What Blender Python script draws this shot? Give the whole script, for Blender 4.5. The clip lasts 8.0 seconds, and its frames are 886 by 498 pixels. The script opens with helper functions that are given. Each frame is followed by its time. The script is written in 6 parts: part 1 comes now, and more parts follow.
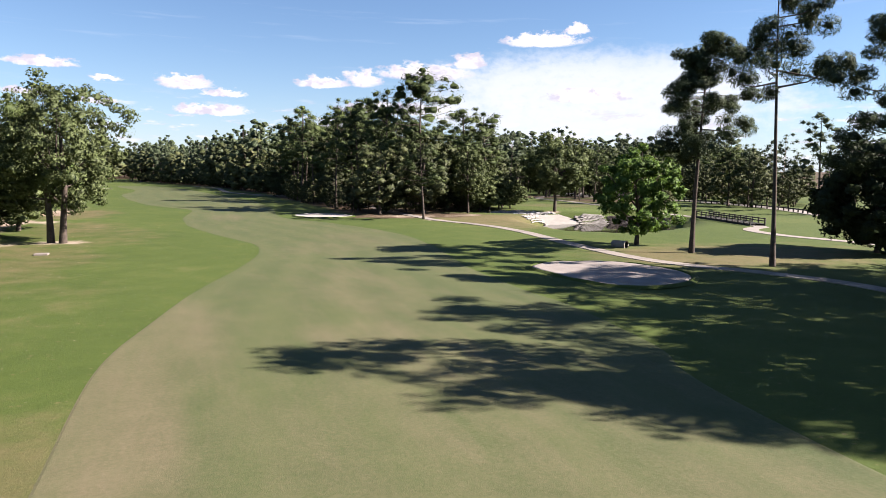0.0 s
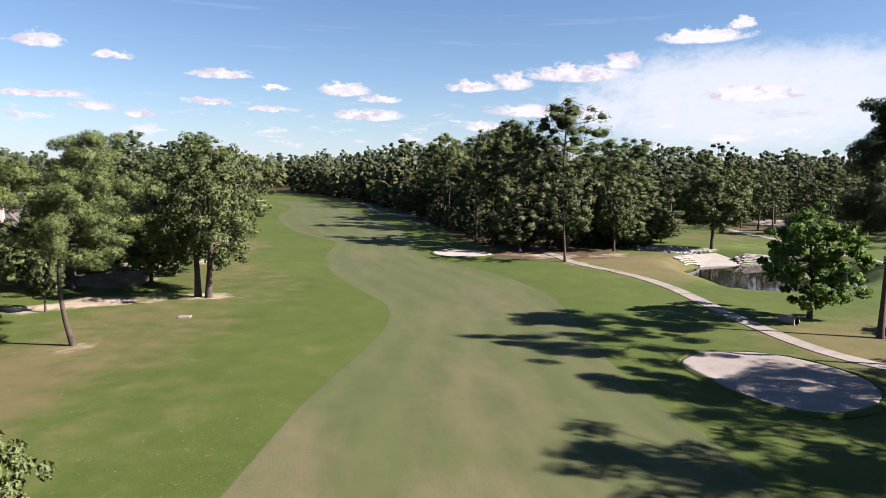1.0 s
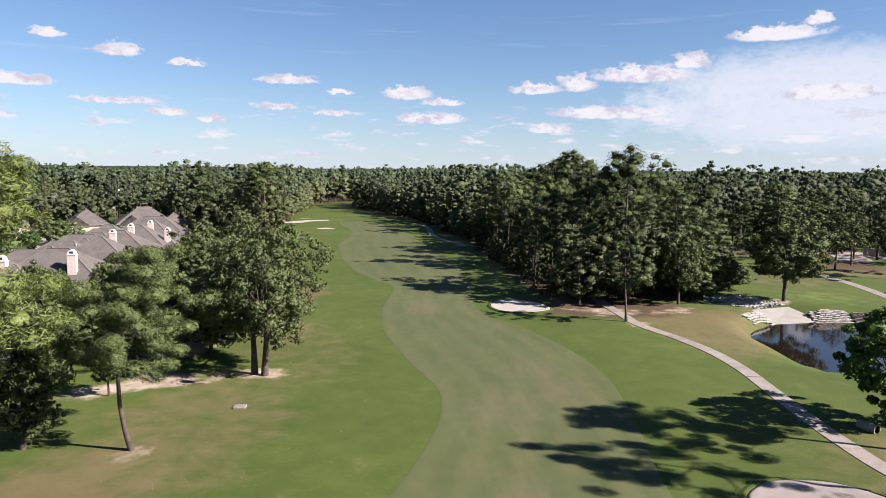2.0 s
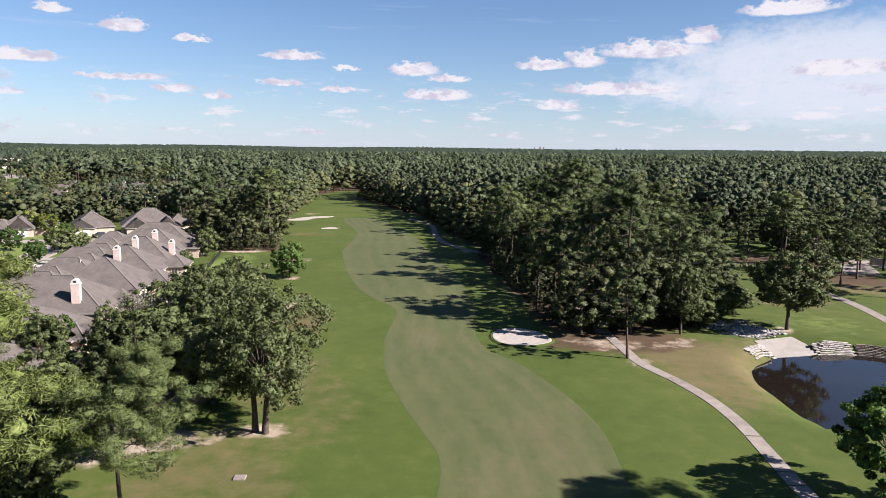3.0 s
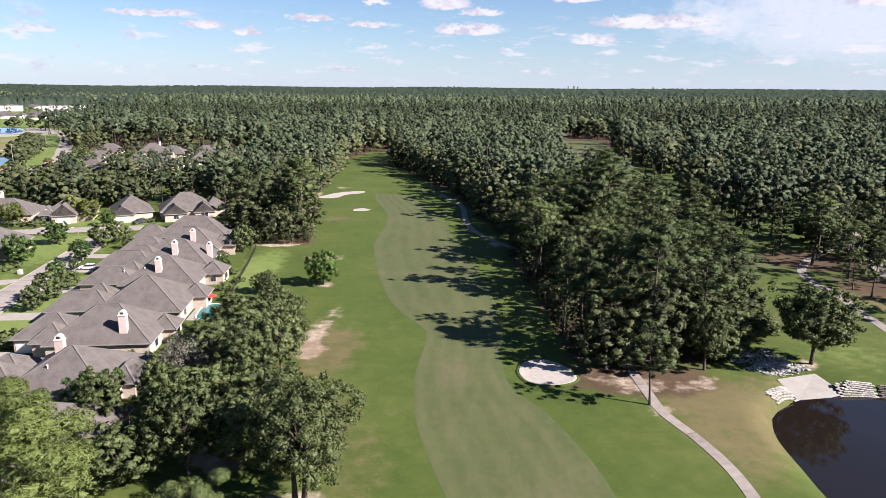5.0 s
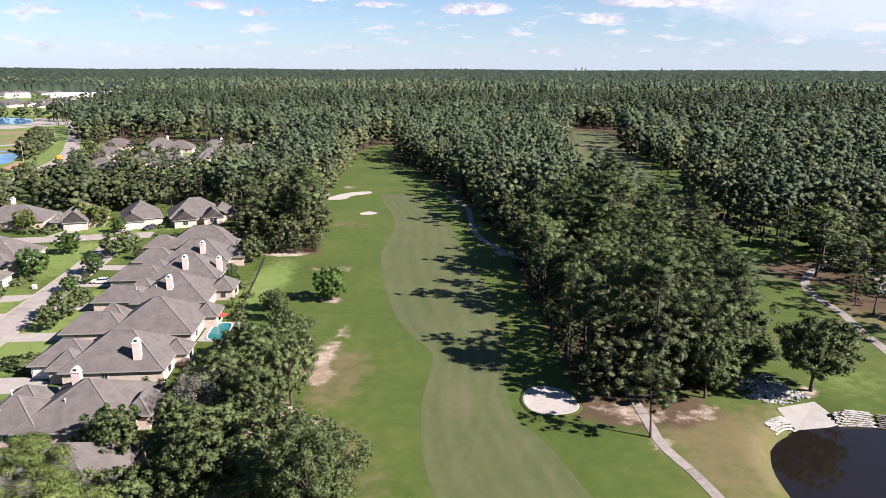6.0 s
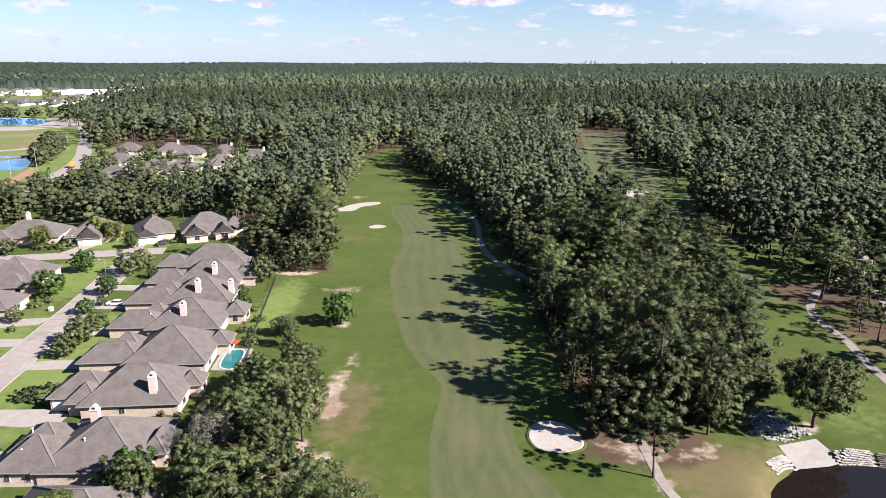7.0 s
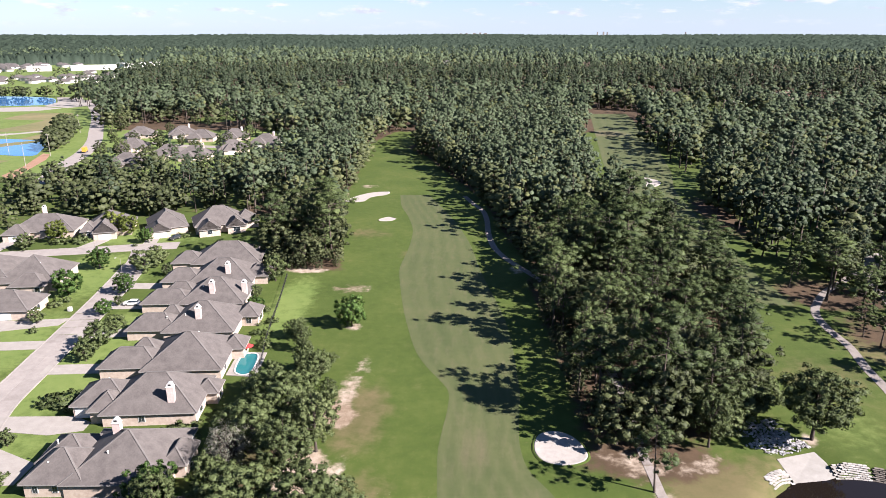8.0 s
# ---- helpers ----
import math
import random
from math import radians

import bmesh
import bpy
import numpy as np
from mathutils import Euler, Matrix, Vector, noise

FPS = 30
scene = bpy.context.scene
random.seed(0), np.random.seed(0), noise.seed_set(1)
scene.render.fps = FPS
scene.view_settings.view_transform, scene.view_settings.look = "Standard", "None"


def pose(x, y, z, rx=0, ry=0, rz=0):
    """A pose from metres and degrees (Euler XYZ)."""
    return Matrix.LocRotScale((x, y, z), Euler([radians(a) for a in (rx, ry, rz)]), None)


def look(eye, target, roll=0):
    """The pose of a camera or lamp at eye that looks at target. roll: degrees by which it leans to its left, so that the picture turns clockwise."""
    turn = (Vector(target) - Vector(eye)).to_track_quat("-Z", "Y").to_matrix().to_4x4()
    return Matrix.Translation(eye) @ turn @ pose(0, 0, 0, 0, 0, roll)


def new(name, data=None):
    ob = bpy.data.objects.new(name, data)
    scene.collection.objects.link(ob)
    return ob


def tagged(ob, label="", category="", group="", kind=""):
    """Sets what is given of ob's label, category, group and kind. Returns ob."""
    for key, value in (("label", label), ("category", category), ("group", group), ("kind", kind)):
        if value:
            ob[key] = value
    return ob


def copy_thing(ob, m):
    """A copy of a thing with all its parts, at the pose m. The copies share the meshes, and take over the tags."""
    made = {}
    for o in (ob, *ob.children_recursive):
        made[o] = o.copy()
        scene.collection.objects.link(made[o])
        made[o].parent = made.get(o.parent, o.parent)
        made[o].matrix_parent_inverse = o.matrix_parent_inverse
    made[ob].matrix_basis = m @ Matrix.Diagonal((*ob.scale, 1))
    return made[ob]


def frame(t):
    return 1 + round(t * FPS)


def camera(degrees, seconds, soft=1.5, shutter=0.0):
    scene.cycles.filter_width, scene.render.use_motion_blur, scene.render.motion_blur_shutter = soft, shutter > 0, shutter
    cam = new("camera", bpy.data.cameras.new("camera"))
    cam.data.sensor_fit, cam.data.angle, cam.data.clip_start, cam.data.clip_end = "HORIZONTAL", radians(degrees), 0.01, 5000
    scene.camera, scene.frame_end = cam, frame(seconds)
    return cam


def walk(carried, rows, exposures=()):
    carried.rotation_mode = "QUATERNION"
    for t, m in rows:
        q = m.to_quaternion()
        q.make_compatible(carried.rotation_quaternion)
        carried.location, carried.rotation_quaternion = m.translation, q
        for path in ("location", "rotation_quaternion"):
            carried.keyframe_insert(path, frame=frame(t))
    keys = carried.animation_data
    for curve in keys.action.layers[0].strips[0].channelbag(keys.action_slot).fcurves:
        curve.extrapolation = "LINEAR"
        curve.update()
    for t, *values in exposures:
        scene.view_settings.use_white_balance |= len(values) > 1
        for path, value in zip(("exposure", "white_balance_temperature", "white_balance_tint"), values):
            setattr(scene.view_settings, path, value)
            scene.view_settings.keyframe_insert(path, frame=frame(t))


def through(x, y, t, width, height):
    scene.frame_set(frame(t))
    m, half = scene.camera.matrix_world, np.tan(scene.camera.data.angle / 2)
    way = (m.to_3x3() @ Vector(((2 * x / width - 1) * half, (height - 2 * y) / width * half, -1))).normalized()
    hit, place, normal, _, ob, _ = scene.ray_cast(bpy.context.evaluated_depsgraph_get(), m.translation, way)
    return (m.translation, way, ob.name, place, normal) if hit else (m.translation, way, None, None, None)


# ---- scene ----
# ---- camera ----
cam = camera(65.5, 8.0, soft=0.65)
PATH = [
    (0.0, look((-3.24, -6.91, 8.22), (-2.071, -3.743, 7.842), 0.7)),
    (0.5, look((-1.71, -4.11, 9.98), (-1.015, -0.799, 9.596), 0.7)),
    (1.0, look((-0.81, -2.41, 14.31), (-0.337, 0.932, 13.937), 0.7)),
    (1.5, look((-0.13, -1.20, 18.76), (0.116, 2.173, 18.394), 0.6)),
    (1.7, look((-0.10, -0.80, 20.37), (0.100, 2.575, 20.012), 0.6)),
    (3.0, look((0.78, 1.10, 32.31), (0.923, 4.468, 31.834), 0.6)),
    (3.5, look((0.89, 1.35, 36.59), (0.969, 4.702, 36.020), 0.5)),
    (4.0, look((0.82, 1.65, 41.08), (0.865, 4.993, 40.448), 0.5)),
    (5.5, look((0.99, 1.39, 55.15), (0.964, 4.692, 54.320), 0.3)),
    (6.0, look((1.10, 1.41, 59.84), (1.059, 4.699, 58.981), 0.2)),
    (6.5, look((1.19, 1.32, 64.37), (1.120, 4.605, 63.495), 0.1)),
    (7.0, look((1.17, 1.12, 69.13), (1.088, 4.396, 68.236), 0.1)),
    (7.5, look((1.32, 0.90, 73.76), (1.210, 4.172, 72.831), 0.0)),
    (8.0, look((1.34, 0.72, 78.35), (1.212, 3.963, 77.323), -0.0)),
]
EXPOSURES = [(0.0, 2.23, 6600, 19), (1.0, 2.05, 6550, 19), (1.7, 1.94, 6450, 19), (3.5, 1.86, 6350, 20), (5.5, 1.99, 6250, 20), (7.2, 2.05, 6200, 20), (8.0, 2.16, 6150, 20)]
walk(cam, PATH, EXPOSURES)

# ---- light ----
SUN_AZ = -20.0      # degrees from +x towards +y, where the sun stands
SUN_EL = 34.0

world = bpy.data.worlds.new("world")
scene.world = world
world.use_nodes = True
wn = world.node_tree.nodes
wl = world.node_tree.links
wn.clear()
sky = wn.new("ShaderNodeTexSky")
sky.sky_type = "NISHITA"
sky.sun_disc = False
sky.sun_elevation = radians(SUN_EL)
sky.sun_rotation = radians(90 - SUN_AZ)
sky.air_density, sky.dust_density, sky.ozone_density = 1.0, 0.1, 4.0
def wmath(op, a, b=0.0, clamp=False):
    m = wn.new("ShaderNodeMath")
    m.operation = op
    m.use_clamp = clamp
    for sock, v in ((m.inputs[0], a), (m.inputs[1], b)):
        if isinstance(v, (int, float)):
            sock.default_value = v
        else:
            wl.new(v, sock)
    return m.outputs[0]


def wnoise(vec, scale, detail, rough=0.55):
    n = wn.new("ShaderNodeTexNoise")
    n.inputs["Scale"].default_value, n.inputs["Detail"].default_value, n.inputs["Roughness"].default_value = scale, detail, rough
    wl.new(vec, n.inputs["Vector"])
    return n.outputs["Fac"]


def wvec(x, y, z=0.0):
    c = wn.new("ShaderNodeCombineXYZ")
    for sock, v in zip(c.inputs, (x, y, z)):
        if isinstance(v, (int, float)):
            sock.default_value = v
        else:
            wl.new(v, sock)
    return c.outputs[0]


def wrange(v, lo, hi, a=0.0, b=1.0):
    r = wn.new("ShaderNodeMapRange")
    r.interpolation_type = "SMOOTHSTEP"
    for k, q in zip((1, 2, 3, 4), (lo, hi, a, b)):
        r.inputs[k].default_value = q
    wl.new(v, r.inputs[0])
    return r.outputs[0]


# the sky's bearings in degrees: bearing clockwise from +y, height over the horizon
sep = wn.new("ShaderNodeSeparateXYZ")
wl.new(wn.new("ShaderNodeTexCoord").outputs["Generated"], sep.inputs[0])
bearing = wmath("MULTIPLY", wmath("ARCTAN2", sep.outputs[0], sep.outputs[1]), 57.2958)
height = wmath("MULTIPLY", wmath("ARCSINE", sep.outputs[2]), 57.2958)
plain = wvec(bearing, wmath("MULTIPLY", height, 1.6))
rag = wnoise(plain, 1.1, 6, 0.62)
rag2 = wnoise(plain, 0.33, 4, 0.6)
wob_x = wmath("ADD", bearing, wmath("MULTIPLY", wmath("SUBTRACT", rag2, 0.5), 3.0))
wob_y = wmath("ADD", height, wmath("MULTIPLY", wmath("SUBTRACT", rag, 0.5), 0.9))
# cumulus: bearing, height, half width, half depth
CUMULUS = [(-9.6, 7.4, 2.4, 0.5), (-5.4, 6.6, 1.2, 0.3), (10.2, 7.0, 2.3, 0.6), (13.6, 7.4, 1.5, 0.95), (18.6, 8.0, 3.8, 0.9), (22.2, 8.9, 1.3, 0.8), (-0.2, 6.6, 2.2, 0.75), (3.0, 5.9, 1.9, 0.45),
           (-29.0, 6.4, 3.0, 0.6), (-22.3, 5.3, 3.2, 0.33), (1.9, 4.6, 3.0, 0.6), (16.3, 5.1, 5.2, 0.7), (-21.9, 9.0, 1.9, 0.75), (-18.8, 4.6, 1.5, 0.4), (-15.6, 4.2, 1.1, 0.42),
           (11.6, 3.8, 1.7, 0.5), (-10.6, 5.3, 1.8, 0.33), (-6.2, 4.9, 1.7, 0.32), (28.2, 10.5, 3.4, 0.75), (30.8, 11.3, 1.0, 0.6), (31.6, 6.2, 3.6, 0.8), (-17.0, 8.3, 1.3, 0.36), (-26.4, 9.7, 1.3, 0.45)]
near = None
for cb, ch, hw, hh in CUMULUS:
    dx = wmath("MULTIPLY", wmath("SUBTRACT", wob_x, cb), 1 / hw)
    dy = wmath("SUBTRACT", wob_y, ch - 0.25 * hh)
    dy = wmath("MULTIPLY", wmath("MAXIMUM", dy, wmath("MULTIPLY", dy, -1.9)), 1 / hh)
    d = wmath("ADD", wmath("MULTIPLY", dx, dx), wmath("MULTIPLY", dy, dy))
    near = d if near is None else wmath("MINIMUM", near, d)
puffs = wrange(wmath("ADD", near, wmath("MULTIPLY", wmath("SUBTRACT", rag, 0.5), 2.2)), 1.25, 0.45)
# rows of small far clouds towards the horizon
low = wvec(wmath("MULTIPLY", bearing, 0.28), wmath("MULTIPLY", height, 1.15))
small = wmath("MULTIPLY", wrange(wnoise(low, 1.0, 6, 0.6), 0.52, 0.66), wrange(wmath("ABSOLUTE", wmath("SUBTRACT", height, 3.0)), 3.2, 1.0))
# thin white sheet and high streaks
vx = wmath("MULTIPLY", wmath("SUBTRACT", wmath("ADD", bearing, wmath("MULTIPLY", wmath("SUBTRACT", rag2, 0.5), 18.0)), 32.0), 1 / 14.5)
vy = wmath("MULTIPLY", wmath("SUBTRACT", height, 5.8), 1 / 3.7)
veil = wmath("MULTIPLY", wrange(wmath("ADD", wmath("MULTIPLY", vx, vx), wmath("ADD", wmath("MULTIPLY", vy, vy), wmath("MULTIPLY", wmath("SUBTRACT", rag, 0.5), 1.0))), 1.5, 0.25), wrange(rag, 0.1, 0.6, 0.75, 1.0))
streak = wmath("MULTIPLY", wrange(wnoise(wvec(wmath("ADD", wmath("MULTIPLY", bearing, 0.06), wmath("MULTIPLY", height, 0.22)), wmath("MULTIPLY", height, 0.9)), 1.0, 5, 0.6), 0.52, 0.75), 0.28)
haze = wmath("MULTIPLY", wmath("POWER", 2.718, wmath("MULTIPLY", wmath("ABSOLUTE", height), -0.3)), 0.7)
thin = wmath("MAXIMUM", streak, haze)
puff_all = wmath("MAXIMUM", puffs, wmath("MULTIPLY", small, 0.8))


def wmix(fac, a, b):
    m = wn.new("ShaderNodeMix")
    m.data_type = "RGBA"
    for sock, v in ((m.inputs[0], fac), (m.inputs[6], a), (m.inputs[7], b)):
        if isinstance(v, tuple):
            sock.default_value = (*v, 1)
        else:
            wl.new(v, sock)
    return m.outputs[2]


SKY_GAIN = 0.052
lit = wrange(wmath("ADD", rag2, wmath("MULTIPLY", wmath("SUBTRACT", rag, 0.5), 0.7)), 0.36, 0.56)
cloud_tone = wmix(lit, (0.285 / SKY_GAIN, 0.292 / SKY_GAIN, 0.325 / SKY_GAIN), (0.392 / SKY_GAIN, 0.406 / SKY_GAIN, 0.398 / SKY_GAIN))
blue = wn.new("ShaderNodeMix")
blue.data_type, blue.blend_type = "RGBA", "MULTIPLY"
blue.inputs[0].default_value, blue.inputs[7].default_value = 1.0, (0.89, 1.02, 1.04, 1)
wl.new(sky.outputs[0], blue.inputs[6])
tone = wmix(thin, blue.outputs[2], (0.266 / SKY_GAIN, 0.330 / SKY_GAIN, 0.392 / SKY_GAIN))
tone = wmix(wmath("MULTIPLY", veil, 0.9), tone, (0.350 / SKY_GAIN, 0.388 / SKY_GAIN, 0.400 / SKY_GAIN))
tone = wmix(puff_all, tone, cloud_tone)
dim = wn.new("ShaderNodeMix")
dim.data_type, dim.blend_type = "RGBA", "MULTIPLY"
dim.inputs[0].default_value, dim.inputs[7].default_value = 1.0, (0.605, 0.592, 0.615, 1)
wl.new(tone, dim.inputs[6])
tone = dim.outputs[2]
sky_bg = wn.new("ShaderNodeBackground")
sky_bg.inputs["Strength"].default_value = SKY_GAIN
sky_out = wn.new("ShaderNodeOutputWorld")
wl.new(tone, sky_bg.inputs[0])
wl.new(sky_bg.outputs[0], sky_out.inputs[0])


sun = new("sun", bpy.data.lights.new("sun", "SUN"))
sun.data.energy = 5.0
sun.data.angle = radians(0.55)
sun.data.color = (1.0, 0.94, 0.84)
sun_way = Vector((math.cos(radians(SUN_EL)) * math.cos(radians(SUN_AZ)),
                  math.cos(radians(SUN_EL)) * math.sin(radians(SUN_AZ)), math.sin(radians(SUN_EL))))
sun.matrix_world = look(sun_way * 200, (0, 0, 0))


# ---- materials ----
def shader(name, rough=0.9, spec=0.3):
    m = bpy.data.materials.new(name)
    m.use_nodes = True
    nt = m.node_tree
    b = nt.nodes["Principled BSDF"]
    b.inputs["Roughness"].default_value = rough
    b.inputs["Specular IOR Level"].default_value = spec
    return m, nt, b


def coords(nt, scale=(1, 1, 1), world_space=True):
    if world_space:
        src = nt.nodes.new("ShaderNodeNewGeometry").outputs["Position"]
    else:
        src = nt.nodes.new("ShaderNodeTexCoord").outputs["Object"]
    mp = nt.nodes.new("ShaderNodeMapping")
    mp.inputs["Scale"].default_value = scale
    nt.links.new(src, mp.inputs["Vector"])
    return mp.outputs[0]


def noise_of(nt, vec, scale, detail=4.0, rough=0.6):
    n = nt.nodes.new("ShaderNodeTexNoise")
    n.inputs["Scale"].default_value = scale
    n.inputs["Detail"].default_value = detail
    n.inputs["Roughness"].default_value = rough
    nt.links.new(vec, n.inputs["Vector"])
    return n.outputs["Fac"]


def ramp_of(nt, fac, stops):
    r = nt.nodes.new("ShaderNodeValToRGB")
    els = r.color_ramp.elements
    while len(els) < len(stops):
        els.new(0.5)
    for e, (p, c) in zip(els, stops):
        e.position = p
        e.color = (*c, 1) if len(c) == 3 else c
    nt.links.new(fac, r.inputs[0])
    return r.outputs[0]


def mix_of(nt, fac, a, b, mode="MIX"):
    m = nt.nodes.new("ShaderNodeMix")
    m.data_type = "RGBA"
    m.blend_type = mode
    for sock, v in ((m.inputs[0], fac), (m.inputs[6], a), (m.inputs[7], b)):
        if isinstance(v, (int, float)):
            sock.default_value = v
        elif isinstance(v, tuple):
            sock.default_value = (*v, 1)
        else:
            nt.links.new(v, sock)
    return m.outputs[2]


def math_of(nt, op, a, b=0.0, clamp=False):
    m = nt.nodes.new("ShaderNodeMath")
    m.operation = op
    m.use_clamp = clamp
    for sock, v in ((m.inputs[0], a), (m.inputs[1], b)):
        if isinstance(v, (int, float)):
            sock.default_value = v
        else:
            nt.links.new(v, sock)
    return m.outputs[0]


def attr_of(nt, name):
    a = nt.nodes.new("ShaderNodeAttribute")
    a.attribute_name = name
    return a.outputs["Fac"]


def bump_of(nt, b, height, strength=0.4, dist=0.05):
    n = nt.nodes.new("ShaderNodeBump")
    n.inputs["Strength"].default_value = strength
    n.inputs["Distance"].default_value = dist
    nt.links.new(height, n.inputs["Height"])
    nt.links.new(n.outputs[0], b.inputs["Normal"])


def simple(name, dark, light, scale=2.0, rough=0.85, bump=0.2, dist=0.02, world_space=False, spec=0.3, metal=0.0, vary=0.0):
    """A surface whose colour wanders between two tones at two scales, with fine relief."""
    m, nt, b = shader(name, rough, spec)
    v = coords(nt, world_space=world_space)
    f1 = noise_of(nt, v, scale, 5)
    f2 = noise_of(nt, v, scale * 7, 3)
    f = math_of(nt, "ADD", math_of(nt, "MULTIPLY", f1, 0.65), math_of(nt, "MULTIPLY", f2, 0.35))
    if vary:
        oi = nt.nodes.new("ShaderNodeObjectInfo")
        f = math_of(nt, "ADD", f, math_of(nt, "MULTIPLY", math_of(nt, "SUBTRACT", oi.outputs["Random"], 0.5), vary))
    nt.links.new(ramp_of(nt, f, [(0.32, dark), (0.68, light)]), b.inputs["Base Color"])
    b.inputs["Metallic"].default_value = metal
    bump_of(nt, b, f2, bump, dist)
    return m


def leaf_shader(name, stops, through=0.25, patch=0.35):
    """Foliage: diffuse and translucent, its tone wandering from tree to tree and tuft to tuft."""
    m = bpy.data.materials.new(name)
    m.use_nodes = True
    nt = m.node_tree
    nt.nodes.clear()
    out = nt.nodes.new("ShaderNodeOutputMaterial")
    v = coords(nt)
    n = noise_of(nt, v, patch, 3)
    fleck = noise_of(nt, v, 1.9, 3, 0.75)
    geo = nt.nodes.new("ShaderNodeNewGeometry")
    oi = nt.nodes.new("ShaderNodeObjectInfo")
    f = math_of(nt, "ADD", math_of(nt, "MULTIPLY", n, 0.45), math_of(nt, "MULTIPLY", geo.outputs["Random Per Island"], 0.16))
    f = math_of(nt, "ADD", f, math_of(nt, "MULTIPLY", oi.outputs["Random"], 0.34))
    f = math_of(nt, "ADD", f, math_of(nt, "MULTIPLY", attr_of(nt, "tint"), 0.3))
    f = math_of(nt, "ADD", f, math_of(nt, "MULTIPLY", math_of(nt, "SUBTRACT", fleck, 0.5), 0.8))
    c = ramp_of(nt, f, stops)
    d = nt.nodes.new("ShaderNodeBsdfDiffuse")
    t = nt.nodes.new("ShaderNodeBsdfTranslucent")
    g = nt.nodes.new("ShaderNodeBsdfGlossy")
    g.inputs["Roughness"].default_value = 0.6
    mx = nt.nodes.new("ShaderNodeMixShader")
    mx.inputs[0].default_value = through
    m2 = nt.nodes.new("ShaderNodeMixShader")
    m2.inputs[0].default_value = 0.012
    relief = nt.nodes.new("ShaderNodeBump")
    relief.inputs["Strength"].default_value, relief.inputs["Distance"].default_value = 0.9, 0.35
    nt.links.new(noise_of(nt, v, 2.3, 3, 0.7), relief.inputs["Height"])
    nt.links.new(relief.outputs[0], d.inputs["Normal"])
    nt.links.new(c, d.inputs[0])
    nt.links.new(mix_of(nt, 1.0, c, (1.0, 1.0, 0.6), "MULTIPLY"), t.inputs[0])
    nt.links.new(d.outputs[0], mx.inputs[1])
    nt.links.new(t.outputs[0], mx.inputs[2])
    nt.links.new(mx.outputs[0], m2.inputs[1])
    nt.links.new(g.outputs[0], m2.inputs[2])
    nt.links.new(m2.outputs[0], out.inputs[0])
    return m


# extra blue mixes haze of the far woods into these needles
M_PINE = leaf_shader("pine_needles", [(0.15, (0.018, 0.027, 0.013)), (0.5, (0.039, 0.054, 0.028)), (0.9, (0.070, 0.091, 0.047))], 0.1)
M_WOODPINE = leaf_shader("woodland_pine_needles", [(0.15, (0.019, 0.029, 0.010)), (0.5, (0.044, 0.061, 0.021)), (0.9, (0.084, 0.107, 0.037))], 0.1)
M_YELLOWLEAF = leaf_shader("yellow_green_leaves", [(0.2, (0.060, 0.080, 0.014)), (0.55, (0.120, 0.145, 0.026)), (0.9, (0.200, 0.210, 0.044))], 0.3)
M_OAK = leaf_shader("oak_leaves", [(0.15, (0.034, 0.045, 0.016)), (0.55, (0.074, 0.095, 0.035)), (0.95, (0.130, 0.147, 0.062))], 0.12)
M_WOODOAK = leaf_shader("woodland_leaves", [(0.15, (0.021, 0.027, 0.011)), (0.55, (0.050, 0.060, 0.024)), (0.95, (0.090, 0.097, 0.040))], 0.1)
M_MAGNOLIA = leaf_shader("magnolia_leaves", [(0.2, (0.014, 0.022, 0.010)), (0.6, (0.029, 0.041, 0.019)), (0.95, (0.053, 0.073, 0.034))], 0.1)
M_GREYLEAF = leaf_shader("grey_leaves", [(0.2, (0.073, 0.077, 0.055)), (0.6, (0.138, 0.138, 0.107)), (0.95, (0.204, 0.196, 0.153))], 0.2)
M_YOUNG = leaf_shader("maple_leaves", [(0.2, (0.036, 0.070, 0.014)), (0.55, (0.064, 0.118, 0.026)), (0.9, (0.120, 0.172, 0.044))], 0.3)
M_LIGHTPINE = leaf_shader("light_pine_needles", [(0.2, (0.042, 0.060, 0.019)), (0.55, (0.074, 0.102, 0.034)), (0.9, (0.132, 0.158, 0.058))], 0.2)
M_BRIGHTPINE = leaf_shader("bright_pine_needles", [(0.2, (0.066, 0.090, 0.024)), (0.55, (0.116, 0.148, 0.042)), (0.9, (0.190, 0.214, 0.072))], 0.22)
# blue-green that puts the distance haze into the leaf colour
M_HAZEWOOD = leaf_shader("hazy_pine_woods", [(0.2, (0.014, 0.022, 0.016)), (0.55, (0.024, 0.035, 0.024)), (0.9, (0.037, 0.051, 0.034))], 0.1, 0.02)
M_BARK = simple("bark", (0.021, 0.016, 0.013), (0.080, 0.061, 0.049), 1.5, 0.95, 0.8, 0.04)


